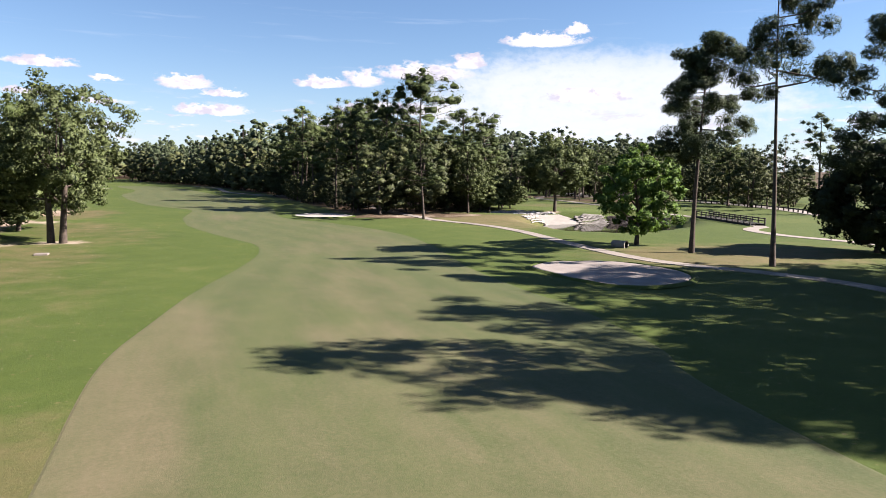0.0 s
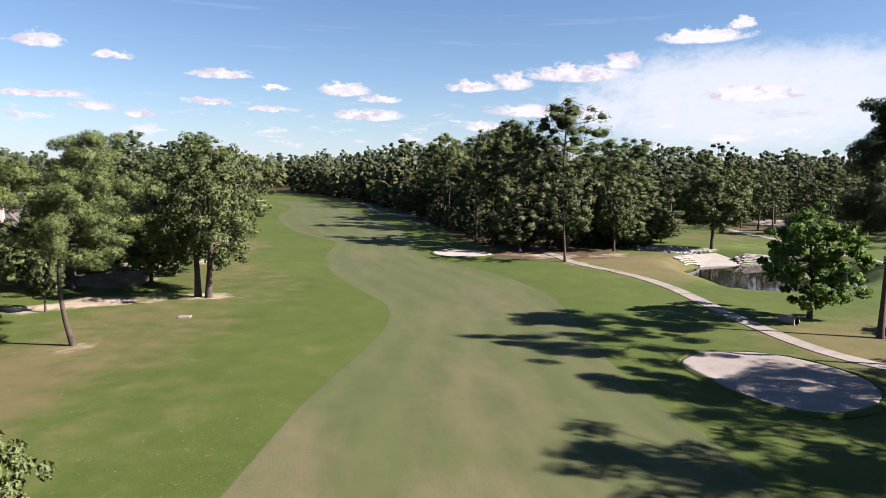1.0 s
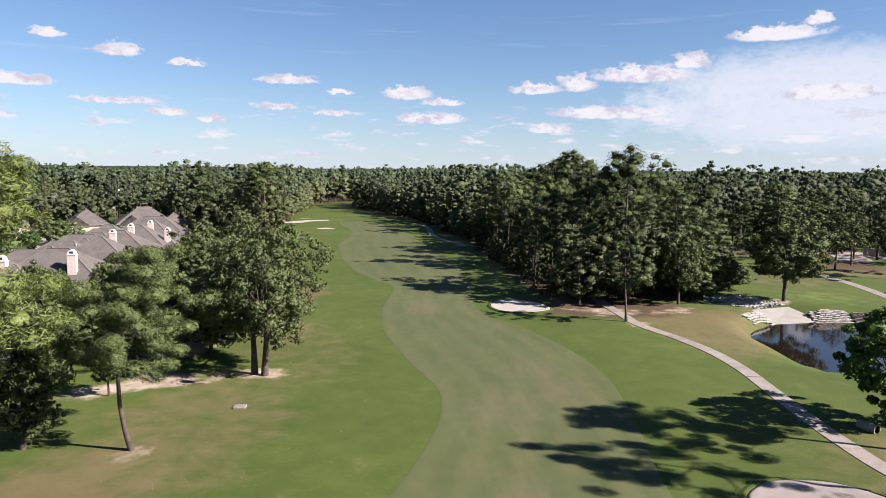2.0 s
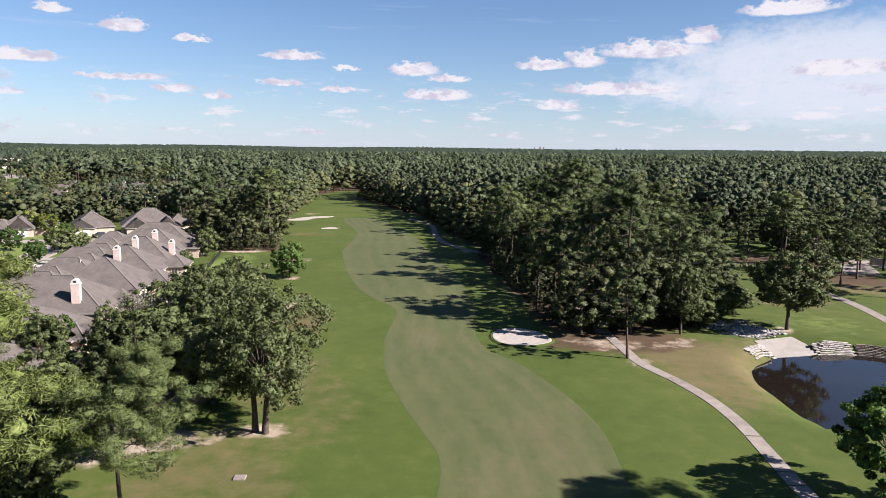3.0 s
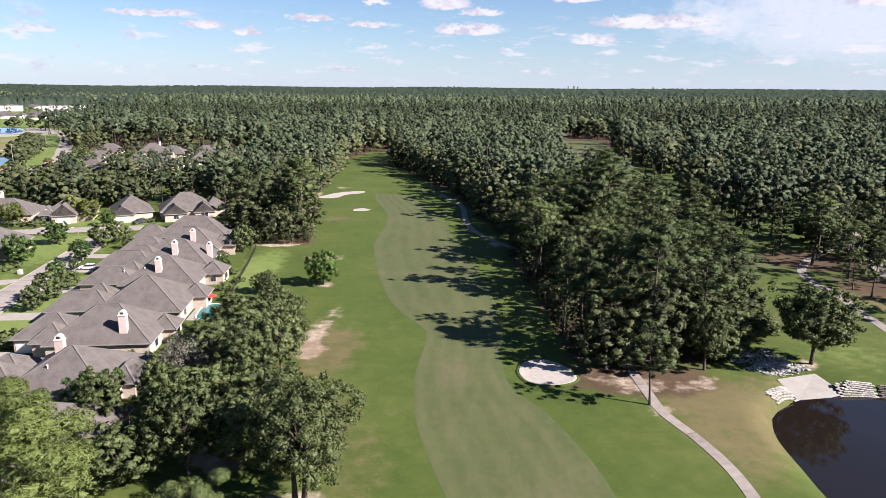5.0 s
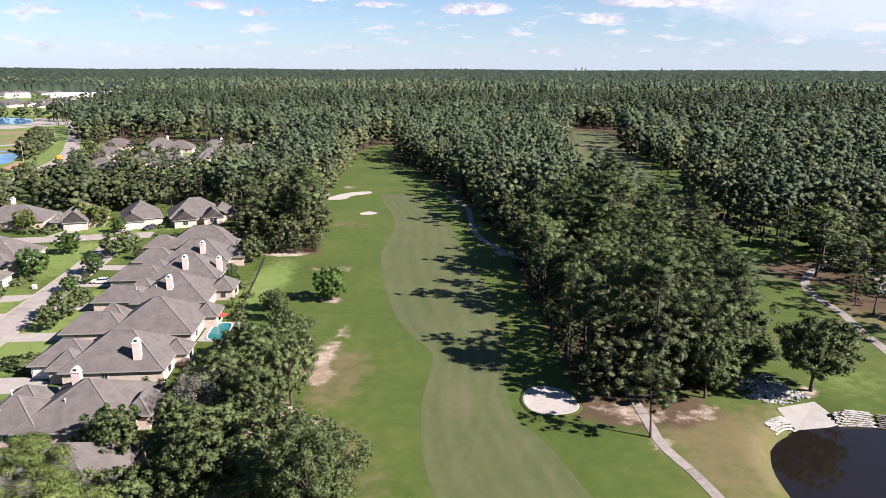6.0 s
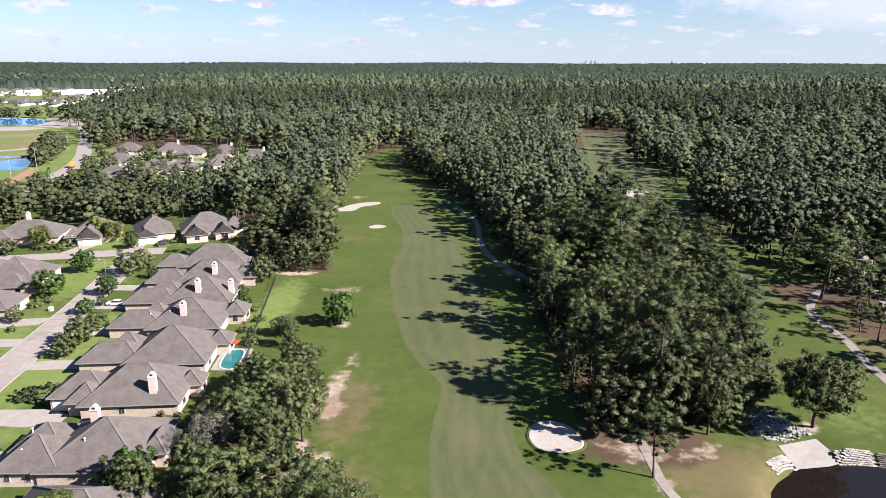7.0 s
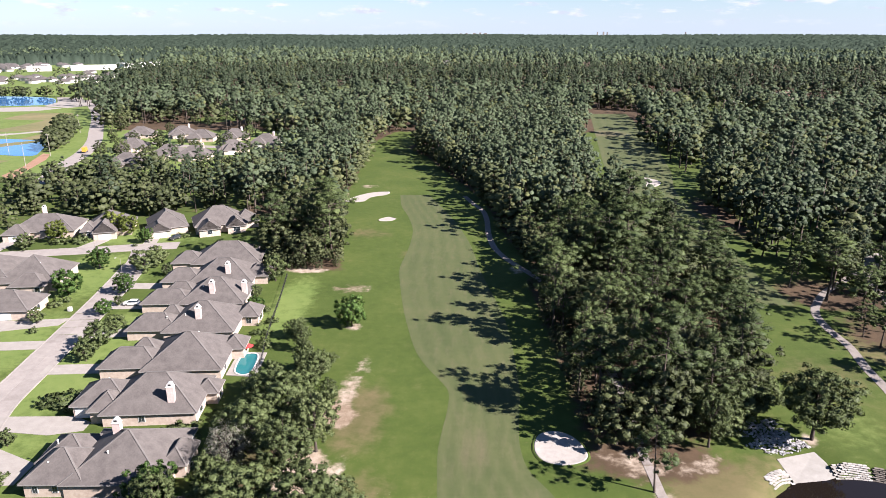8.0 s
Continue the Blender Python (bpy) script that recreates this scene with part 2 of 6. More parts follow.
def ground_shader():
    """Rough grass with dry, bare, pine-straw and sandy areas kept in the mesh's attributes."""
    m, nt, b = shader("rough_grass", 0.95, 0.15)
    v = coords(nt)
    big = noise_of(nt, v, 0.035, 5, 0.6)
    mid = noise_of(nt, v, 0.35, 5, 0.65)
    fine = noise_of(nt, v, 9.0, 5, 0.78)
    rag = noise_of(nt, v, 0.13, 4, 0.65)
    f = math_of(nt, "ADD", math_of(nt, "MULTIPLY", big, 0.42), math_of(nt, "MULTIPLY", mid, 0.3))
    f = math_of(nt, "ADD", f, math_of(nt, "MULTIPLY", fine, 0.28))
    grass = ramp_of(nt, f, [(0.34, (0.026, 0.042, 0.007)), (0.51, (0.041, 0.060, 0.011)), (0.68, (0.068, 0.078, 0.020))])
    dry = ramp_of(nt, f, [(0.35, (0.058, 0.055, 0.021)), (0.65, (0.104, 0.084, 0.041))])
    bare = ramp_of(nt, f, [(0.33, (0.091, 0.062, 0.040)), (0.46, (0.161, 0.121, 0.085)), (0.60, (0.310, 0.262, 0.212))])
    duff = ramp_of(nt, f, [(0.35, (0.025, 0.017, 0.010)), (0.65, (0.076, 0.050, 0.030))])
    lawn = ramp_of(nt, f, [(0.32, (0.060, 0.094, 0.020)), (0.68, (0.118, 0.146, 0.042))])

    def edge(name, lo=0.28, hi=0.78):
        a = math_of(nt, "ADD", attr_of(nt, name), math_of(nt, "MULTIPLY", math_of(nt, "SUBTRACT", math_of(nt, "ADD", math_of(nt, "MULTIPLY", mid, 0.55), math_of(nt, "MULTIPLY", rag, 0.45)), 0.5), 2.0))
        r = nt.nodes.new("ShaderNodeMapRange")
        r.interpolation_type = "SMOOTHSTEP"
        r.inputs[1].default_value, r.inputs[2].default_value = lo, hi
        nt.links.new(a, r.inputs[0])
        return r.outputs[0]
    fleck = ramp_of(nt, noise_of(nt, v, 3.1, 2, 0.5), [(0.66, (0.000, 0.000, 0.000)), (0.72, (1.0, 1.0, 1.0))])
    grass = mix_of(nt, math_of(nt, "MULTIPLY", fleck, 0.45), grass, (0.116, 0.092, 0.043))
    c = mix_of(nt, edge("lawn", 0.2, 0.9), grass, lawn)
    c = mix_of(nt, edge("dry", 0.08, 0.88), c, dry)
    c = mix_of(nt, edge("duff"), c, duff)
    c = mix_of(nt, edge("bare"), c, bare)
    nt.links.new(c, b.inputs["Base Color"])
    bump_of(nt, b, fine, 0.5, 0.06)
    return m


def fairway_shader():
    m, nt, b = shader("mown_grass", 0.9, 0.2)
    v = coords(nt)
    drawn = coords(nt, (1.0, 0.22, 1.0))
    big = noise_of(nt, v, 0.05, 5, 0.6)
    mid = noise_of(nt, v, 0.5, 5, 0.65)
    streak = noise_of(nt, drawn, 0.55, 5, 0.65)
    fine = noise_of(nt, v, 8.0, 4, 0.75)
    blade = noise_of(nt, v, 34.0, 2, 0.7)
    f = math_of(nt, "ADD", math_of(nt, "MULTIPLY", big, 0.35), math_of(nt, "MULTIPLY", mid, 0.25))
    f = math_of(nt, "ADD", f, math_of(nt, "MULTIPLY", fine, 0.25))
    f = math_of(nt, "ADD", f, math_of(nt, "MULTIPLY", blade, 0.15))
    c = ramp_of(nt, f, [(0.32, (0.031, 0.044, 0.014)), (0.5, (0.046, 0.057, 0.020)), (0.68, (0.066, 0.070, 0.028))])
    w = math_of(nt, "SINE", math_of(nt, "MULTIPLY", attr_of(nt, "across"), 31.4))
    w = math_of(nt, "MULTIPLY", math_of(nt, "ADD", w, math_of(nt, "MULTIPLY", streak, 1.2)), 0.5, True)
    c = mix_of(nt, math_of(nt, "MULTIPLY", w, 0.45), c, (0.066, 0.072, 0.029))
    d = math_of(nt, "MULTIPLY", math_of(nt, "SUBTRACT", streak, 0.5), 1.5)
    d = math_of(nt, "ADD", d, math_of(nt, "MULTIPLY", math_of(nt, "SUBTRACT", fine, 0.5), 0.9))
    d = math_of(nt, "ADD", math_of(nt, "ADD", attr_of(nt, "dry"), 0.02), d)
    dry = ramp_of(nt, f, [(0.34, (0.070, 0.060, 0.033)), (0.66, (0.124, 0.101, 0.062))])
    c = mix_of(nt, math_of(nt, "MULTIPLY", d, 0.85, True), c, dry)
    nt.links.new(c, b.inputs["Base Color"])
    bump_of(nt, b, math_of(nt, "ADD", fine, blade), 0.35, 0.03)
    return m


M_GROUND = ground_shader()
M_FAIRWAY = fairway_shader()
# near bunker only: dirt and tree shade both darken this sand tone
M_SAND = simple("dirty_shaded_sand", (0.135, 0.117, 0.107), (0.195, 0.174, 0.160), 0.8, 0.95, 0.4, 0.05, True)
M_PALESAND = simple("white_bunker_sand", (0.200, 0.180, 0.160), (0.268, 0.246, 0.222), 0.8, 0.95, 0.4, 0.05, True)
M_CONCRETE = simple("path_concrete", (0.121, 0.103, 0.091), (0.201, 0.178, 0.158), 0.7, 0.9, 0.2, 0.01, True, vary=0.22)
M_ROAD = simple("road_concrete", (0.150, 0.131, 0.118), (0.215, 0.192, 0.173), 0.4, 0.9, 0.2, 0.01, True, vary=0.2)
M_DRIVE = simple("driveway_concrete", (0.171, 0.153, 0.135), (0.230, 0.211, 0.188), 0.5, 0.9, 0.2, 0.01, True)
M_ROOF = simple("asphalt_shingle", (0.053, 0.046, 0.043), (0.095, 0.084, 0.077), 0.5, 0.95, 0.3, 0.02, True)
M_REDROOF = simple("red_brown_shingle", (0.085, 0.048, 0.036), (0.140, 0.085, 0.066), 0.5, 0.95, 0.3, 0.02, True)
M_BRICK = simple("house_brick", (0.245, 0.190, 0.153), (0.379, 0.318, 0.264), 1.5, 0.9, 0.3, 0.01)
M_TRIM = simple("cream_paint", (0.404, 0.373, 0.331), (0.478, 0.453, 0.410), 1.0, 0.6, 0.1, 0.005)
M_WHITE = simple("white_paint", (0.367, 0.355, 0.343), (0.459, 0.447, 0.428), 1.0, 0.6, 0.1, 0.005)
M_GLASS = simple("window_glass", (0.012, 0.015, 0.019), (0.031, 0.037, 0.043), 1.0, 0.08, 0.0, 0.001, False, 0.8)
M_GUTTER = simple("grey_gutter", (0.150, 0.138, 0.128), (0.230, 0.214, 0.200), 1.0, 0.6, 0.1, 0.005)
M_DARK = simple("dark_metal", (0.012, 0.012, 0.012), (0.031, 0.031, 0.031), 2.0, 0.5, 0.1, 0.005)
M_ROCK = simple("riprap", (0.150, 0.145, 0.145), (0.311, 0.301, 0.292), 1.2, 0.9, 0.5, 0.05, vary=0.4)
M_WOODRAIL = simple("weathered_timber", (0.019, 0.016, 0.014), (0.049, 0.043, 0.037), 2.0, 0.8, 0.3, 0.01)


def water_shader(name, tone):
    m, nt, b = shader(name, 0.05, 0.5)
    b.inputs["Base Color"].default_value = (*tone, 1)
    b.inputs["IOR"].default_value = 1.33
    v = coords(nt, (1, 1, 1))
    bump_of(nt, b, noise_of(nt, v, 1.8, 3), 0.12, 0.02)
    return m


M_CHIMNEY = simple("chimney_brick", (0.345, 0.265, 0.239), (0.464, 0.384, 0.351), 2.0, 0.9, 0.3, 0.01)
M_RIDGE = simple("ridge_shingle", (0.077, 0.071, 0.065), (0.111, 0.100, 0.093), 0.8, 0.95, 0.2, 0.02, True)
M_SPILL = simple("spillway_concrete", (0.153, 0.143, 0.128), (0.213, 0.200, 0.184), 0.6, 0.9, 0.2, 0.01, True)
# older brown bags, with the shade on that stretch also in the colour
M_BLOCK = simple("old_shaded_concrete_bag", (0.060, 0.050, 0.042), (0.130, 0.112, 0.096), 1.0, 0.95, 0.3, 0.02, True, vary=0.35)
M_NEWBLOCK = simple("concrete_bag", (0.190, 0.176, 0.160), (0.300, 0.282, 0.262), 1.0, 0.95, 0.3, 0.02, True, vary=0.35)
M_DEADLEAF = simple("dead_leaf", (0.154, 0.119, 0.077), (0.350, 0.308, 0.238), 0.7, 0.9, 0.2, 0.01, True)
M_ORANGE = simple("orange_paint", (0.42, 0.16, 0.02), (0.55, 0.22, 0.03), 1.0, 0.5, 0.1, 0.005)
M_RED = simple("red_canvas", (0.257, 0.019, 0.019), (0.367, 0.037, 0.031), 2.0, 0.8, 0.1, 0.005)
M_FIELD = simple("field_grass", (0.069, 0.076, 0.025), (0.145, 0.116, 0.055), 0.03, 0.95, 0.2, 0.05, True)
M_DIRT = simple("red_earth", (0.153, 0.080, 0.049), (0.233, 0.141, 0.092), 0.2, 0.95, 0.2, 0.05, True)
M_WATER = water_shader("pond_water", (0.008, 0.006, 0.005))
M_BLUEWATER = water_shader("lagoon_water", (0.039, 0.125, 0.281))
M_POOL = water_shader("pool_water", (0.018, 0.105, 0.110))


# ---- mesh helpers ----
def obj(name, verts, faces, material, parent=None, smooth=False):
    me = bpy.data.meshes.new(name)
    me.from_pydata([tuple(v) for v in verts], [], [tuple(f) for f in faces])
    me.materials.append(material)
    if smooth:
        me.polygons.foreach_set("use_smooth", [True] * len(me.polygons))
    ob = new(name, me)
    ob.parent = parent
    return ob


def part(name, bm, material, parent, label=""):
    me = bpy.data.meshes.new(name)
    bm.to_mesh(me)
    bm.free()
    me.materials.append(material)
    ob = new(name, me)
    ob.parent = parent
    if label:
        ob["label"] = label
    return ob


def box_bm(x0, x1, y0, y1, z0, z1, bevel=0.0, bm=None):
    own = bm is None
    bm = bmesh.new() if own else bm
    r = bmesh.ops.create_cube(bm, size=1.0)
    bmesh.ops.scale(bm, vec=(x1 - x0, y1 - y0, z1 - z0), verts=r["verts"])
    bmesh.ops.translate(bm, vec=((x0 + x1) / 2, (y0 + y1) / 2, (z0 + z1) / 2), verts=r["verts"])
    if bevel:
        es = {e for v in r["verts"] for e in v.link_edges}
        bmesh.ops.bevel(bm, geom=list(es), offset=bevel, segments=1, affect="EDGES")
    return bm


def big_mesh(name, v, f, materials, mat_index=None, attrs=None, normals=None):
    """A mesh from arrays: v (n, 3), f (m, 3) or (m, 4)."""
    k = f.shape[1]
    me = bpy.data.meshes.new(name)
    me.vertices.add(len(v))
    me.vertices.foreach_set("co", np.asarray(v, np.float32).ravel())
    me.loops.add(f.size)
    me.loops.foreach_set("vertex_index", np.asarray(f, np.int32).ravel())
    me.polygons.add(len(f))
    me.polygons.foreach_set("loop_start", np.arange(0, f.size, k, dtype=np.int32))
    for m in materials:
        me.materials.append(m)
    if mat_index is not None:
        me.polygons.foreach_set("material_index", np.asarray(mat_index, np.int32))
    for key, values in (attrs or {}).items():
        a = me.attributes.new(key, "FLOAT", "POINT")
        a.data.foreach_set("value", np.asarray(values, np.float32))
    me.update(calc_edges=True)
    me.validate()
    if normals is not None:
        me.polygons.foreach_set("use_smooth", np.ones(len(me.polygons), bool))
        me.normals_split_custom_set_from_vertices(np.asarray(normals, np.float32))
    return me


def smooth_line(points, step):
    """A curve through the points (Catmull-Rom), as an array with about that step."""
    p = np.array(points, float)
    p = np.vstack([2 * p[0] - p[1], p, 2 * p[-1] - p[-2]])
    out = []
    for i in range(1, len(p) - 2):
        n = max(2, int(np.linalg.norm(p[i + 1] - p[i]) / step))
        t = np.linspace(0, 1, n, endpoint=False)[:, None]
        a, b, c, d = p[i - 1], p[i], p[i + 1], p[i + 2]
        out.append(0.5 * (2 * b + (c - a) * t + (2 * a - 5 * b + 4 * c - d) * t ** 2 + (3 * b - a - 3 * c + d) * t ** 3))
    return np.vstack(out + [p[-2:-1]])


def inside(poly, x, y):
    poly = np.array(poly, float)
    r = np.zeros(x.shape, bool)
    for (x0, y0), (x1, y1) in zip(poly, np.roll(poly, -1, 0)):
        c = (y0 > y) != (y1 > y)
        r ^= c & (x < (x1 - x0) * (y - y0) / (y1 - y0 + 1e-12) + x0)
    return r


def signed(poly, x, y):
    """Distance to the outline, positive inside."""
    poly = np.array(poly, float)
    d = np.full(x.shape, 1e9)
    for (x0, y0), (x1, y1) in zip(poly, np.roll(poly, -1, 0)):
        ex, ey = x1 - x0, y1 - y0
        t = np.clip(((x - x0) * ex + (y - y0) * ey) / (ex * ex + ey * ey + 1e-12), 0, 1)
        d = np.minimum(d, np.hypot(x - x0 - t * ex, y - y0 - t * ey))
    return np.where(inside(poly, x, y), d, -d)


def step_of(v, lo, hi):
    t = np.clip((v - lo) / (hi - lo), 0, 1)
    return t * t * (3 - 2 * t)
def ring(points, step=0.8):
    """A closed smooth outline through the points."""
    p = np.array(points, float)
    n = len(p)
    out = []
    for i in range(n):
        a, b, c, d = p[i - 1], p[i], p[(i + 1) % n], p[(i + 2) % n]
        k = max(2, int(np.linalg.norm(c - b) / step))
        t = np.linspace(0, 1, k, endpoint=False)[:, None]
        out.append(0.5 * (2 * b + (c - a) * t + (2 * a - 5 * b + 4 * c - d) * t ** 2 + (3 * b - a - 3 * c + d) * t ** 3))
    return np.vstack(out)


# ---- the plan ----
POND = ring([(52, 80), (51.5, 90), (52.3, 100), (54.8, 106), (58, 109.2), (62.5, 112.2), (68, 113.8), (75, 114.6), (82, 113.4), (86, 106), (82, 95), (72, 86), (62, 80)], 2.0)
LEFT_EDGE = [(-60, -9), (5, -7.4), (12, -7.2), (21, -7.1), (26, -6.6), (31, -5.5), (39, -3.6), (45, -1.8), (51, 0.2), (60, 2.6),
             (67, 3.5), (72, 3.3), (77, 2.0), (86, -0.5), (100, -3.4), (108, -4.0), (117, -4.3), (124, -3.8), (132, -3.0), (140, -2.9),
             (145, -4.8), (152, -8.5), (161, -12), (176, -15.4), (192, -18.3), (217, -21.8), (229, -22.5), (248, -21.5), (272, -21.8), (294, -25.4), (314, -30.4), (338, -33.5)]
RIGHT_EDGE = [(-60, 12), (5.8, 14.6), (20, 17.6), (30, 18.8), (36, 18.6), (48, 19.3), (58, 21), (67, 22.3), (77, 23), (86, 22.1), (93, 20.5),
              (104, 17), (112, 13), (121, 11.9), (132, 12.6), (145, 13.3), (180, 12), (220, 6), (260, 1), (300, -8), (338, -19)]
FOREST_RIGHT = [(26, 123), (25, 150), (23, 185), (21, 212), (24, 232), (18, 258), (13, 290), (10, 318), (4, 345), (-10, 390), (-25, 443), (-42, 484), (-20, 560), (92, 560),
                (80, 519), (66, 400), (65, 335), (75, 262), (77, 235), (78, 205), (75, 178), (68, 152), (60, 136), (52, 124)]
FOREST_LEFT = [(-42, 222), (-66, 222), (-74, 262), (-84, 290), (-112, 303), (-165, 276), (-195, 250), (-228, 258), (-226, 310), (-225, 350), (-222, 384),
               (-198, 372), (-160, 385), (-140, 410), (-118, 440), (-95, 500), (-90, 560), (-60, 560), (-74, 484), (-66, 442), (-63, 387), (-61, 343), (-61, 308), (-49, 250)]


SPILL = [(61.4, 118.5), (69.4, 121.4), (71.2, 116.4), (71.0, 113.4), (67.8, 112.6), (64.4, 112.0), (62.6, 111.6), (62.0, 113.5)]
DITCH = [(54.8, 126), (61.5, 131.4), (66, 132), (66.9, 127.2), (69.2, 122.0), (65.5, 120.4), (60.6, 119.2), (56.8, 121.7)]


def ground_height(x, y):
    d = signed(POND, x, y)
    bank = -3.0 * step_of(d, -2.5, 2.5)
    bank = np.minimum(bank, -(0.55 + 1.75 * np.clip((120.5 - y) / 7.5, 0, 1.4)) * step_of(signed(SPILL, x, y), -1.9, 0.1))
    bank = np.minimum(bank, -0.5 * step_of(signed(DITCH, x, y), -2.0, 1.5))
    roll = 0.12 * np.sin(x * 0.06 + 1.3) * np.sin(y * 0.045)
    return bank + roll * step_of(-d, 0, 8)


def ellipses(x, y, items):
    """How far each place lies within soft ellipses (x, y, half width, half length, strength)."""
    r = np.zeros(x.shape)
    for cx, cy, a, b, s in items:
        r = np.maximum(r, s * (1 - step_of(np.hypot((x - cx) / a, (y - cy) / b), 0.35, 1.25)))
    return r


# ---- ground ----
def build_ground():
    xs = np.concatenate([[-6000, -3000, -2000], np.arange(-1400, -480, 40.0), np.arange(-460, -225, 10.0), np.arange(-220, 221, 2.5), [400, 800, 1500, 3000, 6000]])
    ys = np.concatenate([[-3000, -800, -200], np.arange(-60, 560, 2.5), np.arange(560, 800, 10.0), np.arange(800, 2000, 40.0), [2400, 3400, 4950]])
    X, Y = np.meshgrid(xs, ys)
    x, y = X.ravel(), Y.ravel()
    z = ground_height(x, y)
    far = np.hypot(x, y)
    z = z + 38 * step_of(far, 1800, 5000)
    nx = len(xs)
    i = np.arange(len(ys) - 1)[:, None] * nx + np.arange(nx - 1)[None, :]
    f = np.stack([i, i + 1, i + nx + 1, i + nx], -1).reshape(-1, 4)
    duff = np.maximum(step_of(signed(FOREST_RIGHT, x, y), -4, 3), step_of(signed(FOREST_LEFT, x, y), -3, 3))
    duff = np.maximum(duff, ellipses(x, y, [(115, 176, 14, 18, 0.8), (114, 205, 22, 18, 0.9), (112, 300, 10, 45, 0.9), (-36, 110, 10, 30, 0.6), (36, 116, 18, 9, 1.0)]))
    duff = np.where(x < -100, 0.35 * duff, duff)
    duff = np.where(y > 560, 1, duff)
    duff = np.where((x > 221) & (y > 200), 0.8, duff)
    road_x = np.interp(y, [370, 450, 556, 690, 818, 2000], [-234, -258, -305, -375, -452, -900])
    open_left = (y > 370) & (y < 2000) & (x < road_x + np.interp(y, [560, 700], [22, 8]))
    duff = np.where(open_left, 0.0, duff)
    open_left |= (x < -125) & (y > 380) & (y < 600)
    for cx, cy, ea, eb in ((-235, 640, 22, 26), (236, 665, 26, 85), (345, 770, 42, 105), (222, 830, 22, 120)):
        duff = np.where(((x - cx) / ea) ** 2 + ((y - cy) / eb) ** 2 < 1, 0.0, duff)
    bare = ellipses(x, y, [(-30.5, 92, 6, 9, 1.2), (-30, 108, 5, 12, 1.2), (-27, 75.5, 5.5, 4, 1.05), (-33, 71.5, 4.5, 2.6, 0.85), (-16.8, 78.2, 4.5, 3, 0.8), (-22.8, 55.8, 2, 1.8, 0.75), (-26, 130, 4, 7, 1.15), (-25.5, 140, 3, 8, 0.8), (-24, 152, 3, 6, 0.5), (-23.5, 110, 3, 6, 0.7),
                           (-30, 176, 3, 4, 0.7), (-35, 205, 9, 6, 0.5), (-55, 222, 10, 4, 0.8), (-60, 325, 3, 20, 0.9), (-52, 356, 7, 5, 0.6), (28, 117, 5, 5, 0.45), (34, 114, 7, 7, 0.5),
                           (45, 114, 7, 4, 0.45), (49, 117, 3, 3, 0.5), (18, 226, 4, 5, 0.8), (70, 124, 3, 3, 0.6), (36, 104, 3, 3, 0.6), (63.5, 158, 4, 6, 0.9), (-14, 470, 12, 4, 0.5)])
    dry = ellipses(x, y, [(-20, 62, 11, 22, 0.55), (-25, 44, 8, 18, 0.85), (-14, 40, 8, 14, 0.28), (-12, 85, 8, 16, 0.35), (-9, 11, 3, 9, 0.8), (-18, 98, 7, 16, 0.6), (-22, 130, 8, 18, 0.75), (45, 96, 9, 14, 0.7), (50, 50, 22, 12, 0.75),
                          (-18, 240, 8, 10, 0.4), (-40, 268, 12, 8, 0.5), (86, 150, 14, 14, 0.5), (60, 114, 12, 6, 0.6), (47, 106, 13, 13, 0.95), (44, 92, 6, 12, 0.6), (112, 168, 16, 16, 0.8)])
    lawn = ellipses(x, y, [(-52, 190, 8, 32, 0.9), (-95, 150, 16, 40, 0.9), (-120, 160, 18, 30, 0.9), (-125, 215, 24, 30, 0.9), (-135, 260, 40, 14, 0.9), 
                           (-110, 110, 40, 30, 0.9), (80, 128, 12, 10, 0.4)])
    lawn = np.maximum(lawn, np.where(open_left, 0.8, 0))
    me = big_mesh("ground", np.stack([x, y, z], 1), f, [M_GROUND], attrs={"duff": duff, "bare": bare, "dry": dry, "lawn": lawn})
    me.polygons.foreach_set("use_smooth", np.ones(len(me.polygons), bool))
    tagged(new("ground", me), "rough green golf course grass with dry and sandy patches", "ground", kind="structure")


build_ground()


def strip(name, left, right, y0, y1, z, material, columns, label, kind="structure", category="fairway", dry=()):
    ly, lx = np.array(left).T
    ry, rx = np.array(right).T
    ll = smooth_line(np.stack([lx, ly], 1), 1.0)
    rr = smooth_line(np.stack([rx, ry], 1), 1.0)
    y = np.arange(y0, y1, 1.0)
    xl = np.interp(y, ll[:, 1], ll[:, 0])
    xr = np.interp(y, rr[:, 1], rr[:, 0])
    u = np.concatenate([[0, 0.004], np.linspace(0, 1, columns - 1)[1:-1], [0.996, 1]])
    dip = np.where((u == 0) | (u == 1), -0.012, 0.0)
    X = xl[:, None] * (1 - u) + xr[:, None] * u
    Y = np.repeat(y[:, None], columns + 1, 1)
    x, yy = X.ravel(), Y.ravel()
    v = np.stack([x, yy, ground_height(x, yy) + z + np.tile(dip, len(y))], 1)
    n = columns + 1
    i = np.arange(len(y) - 1)[:, None] * n + np.arange(columns)[None, :]
    f = np.stack([i, i + 1, i + n + 1, i + n], -1).reshape(-1, 4)
    me = big_mesh(name, v, f, [material], attrs={"across": np.tile(u, len(y)), "dry": ellipses(x, yy, dry)})
    me.polygons.foreach_set("use_smooth", np.zeros(len(me.polygons), bool))
    return tagged(new(name, me), label, category, kind=kind)


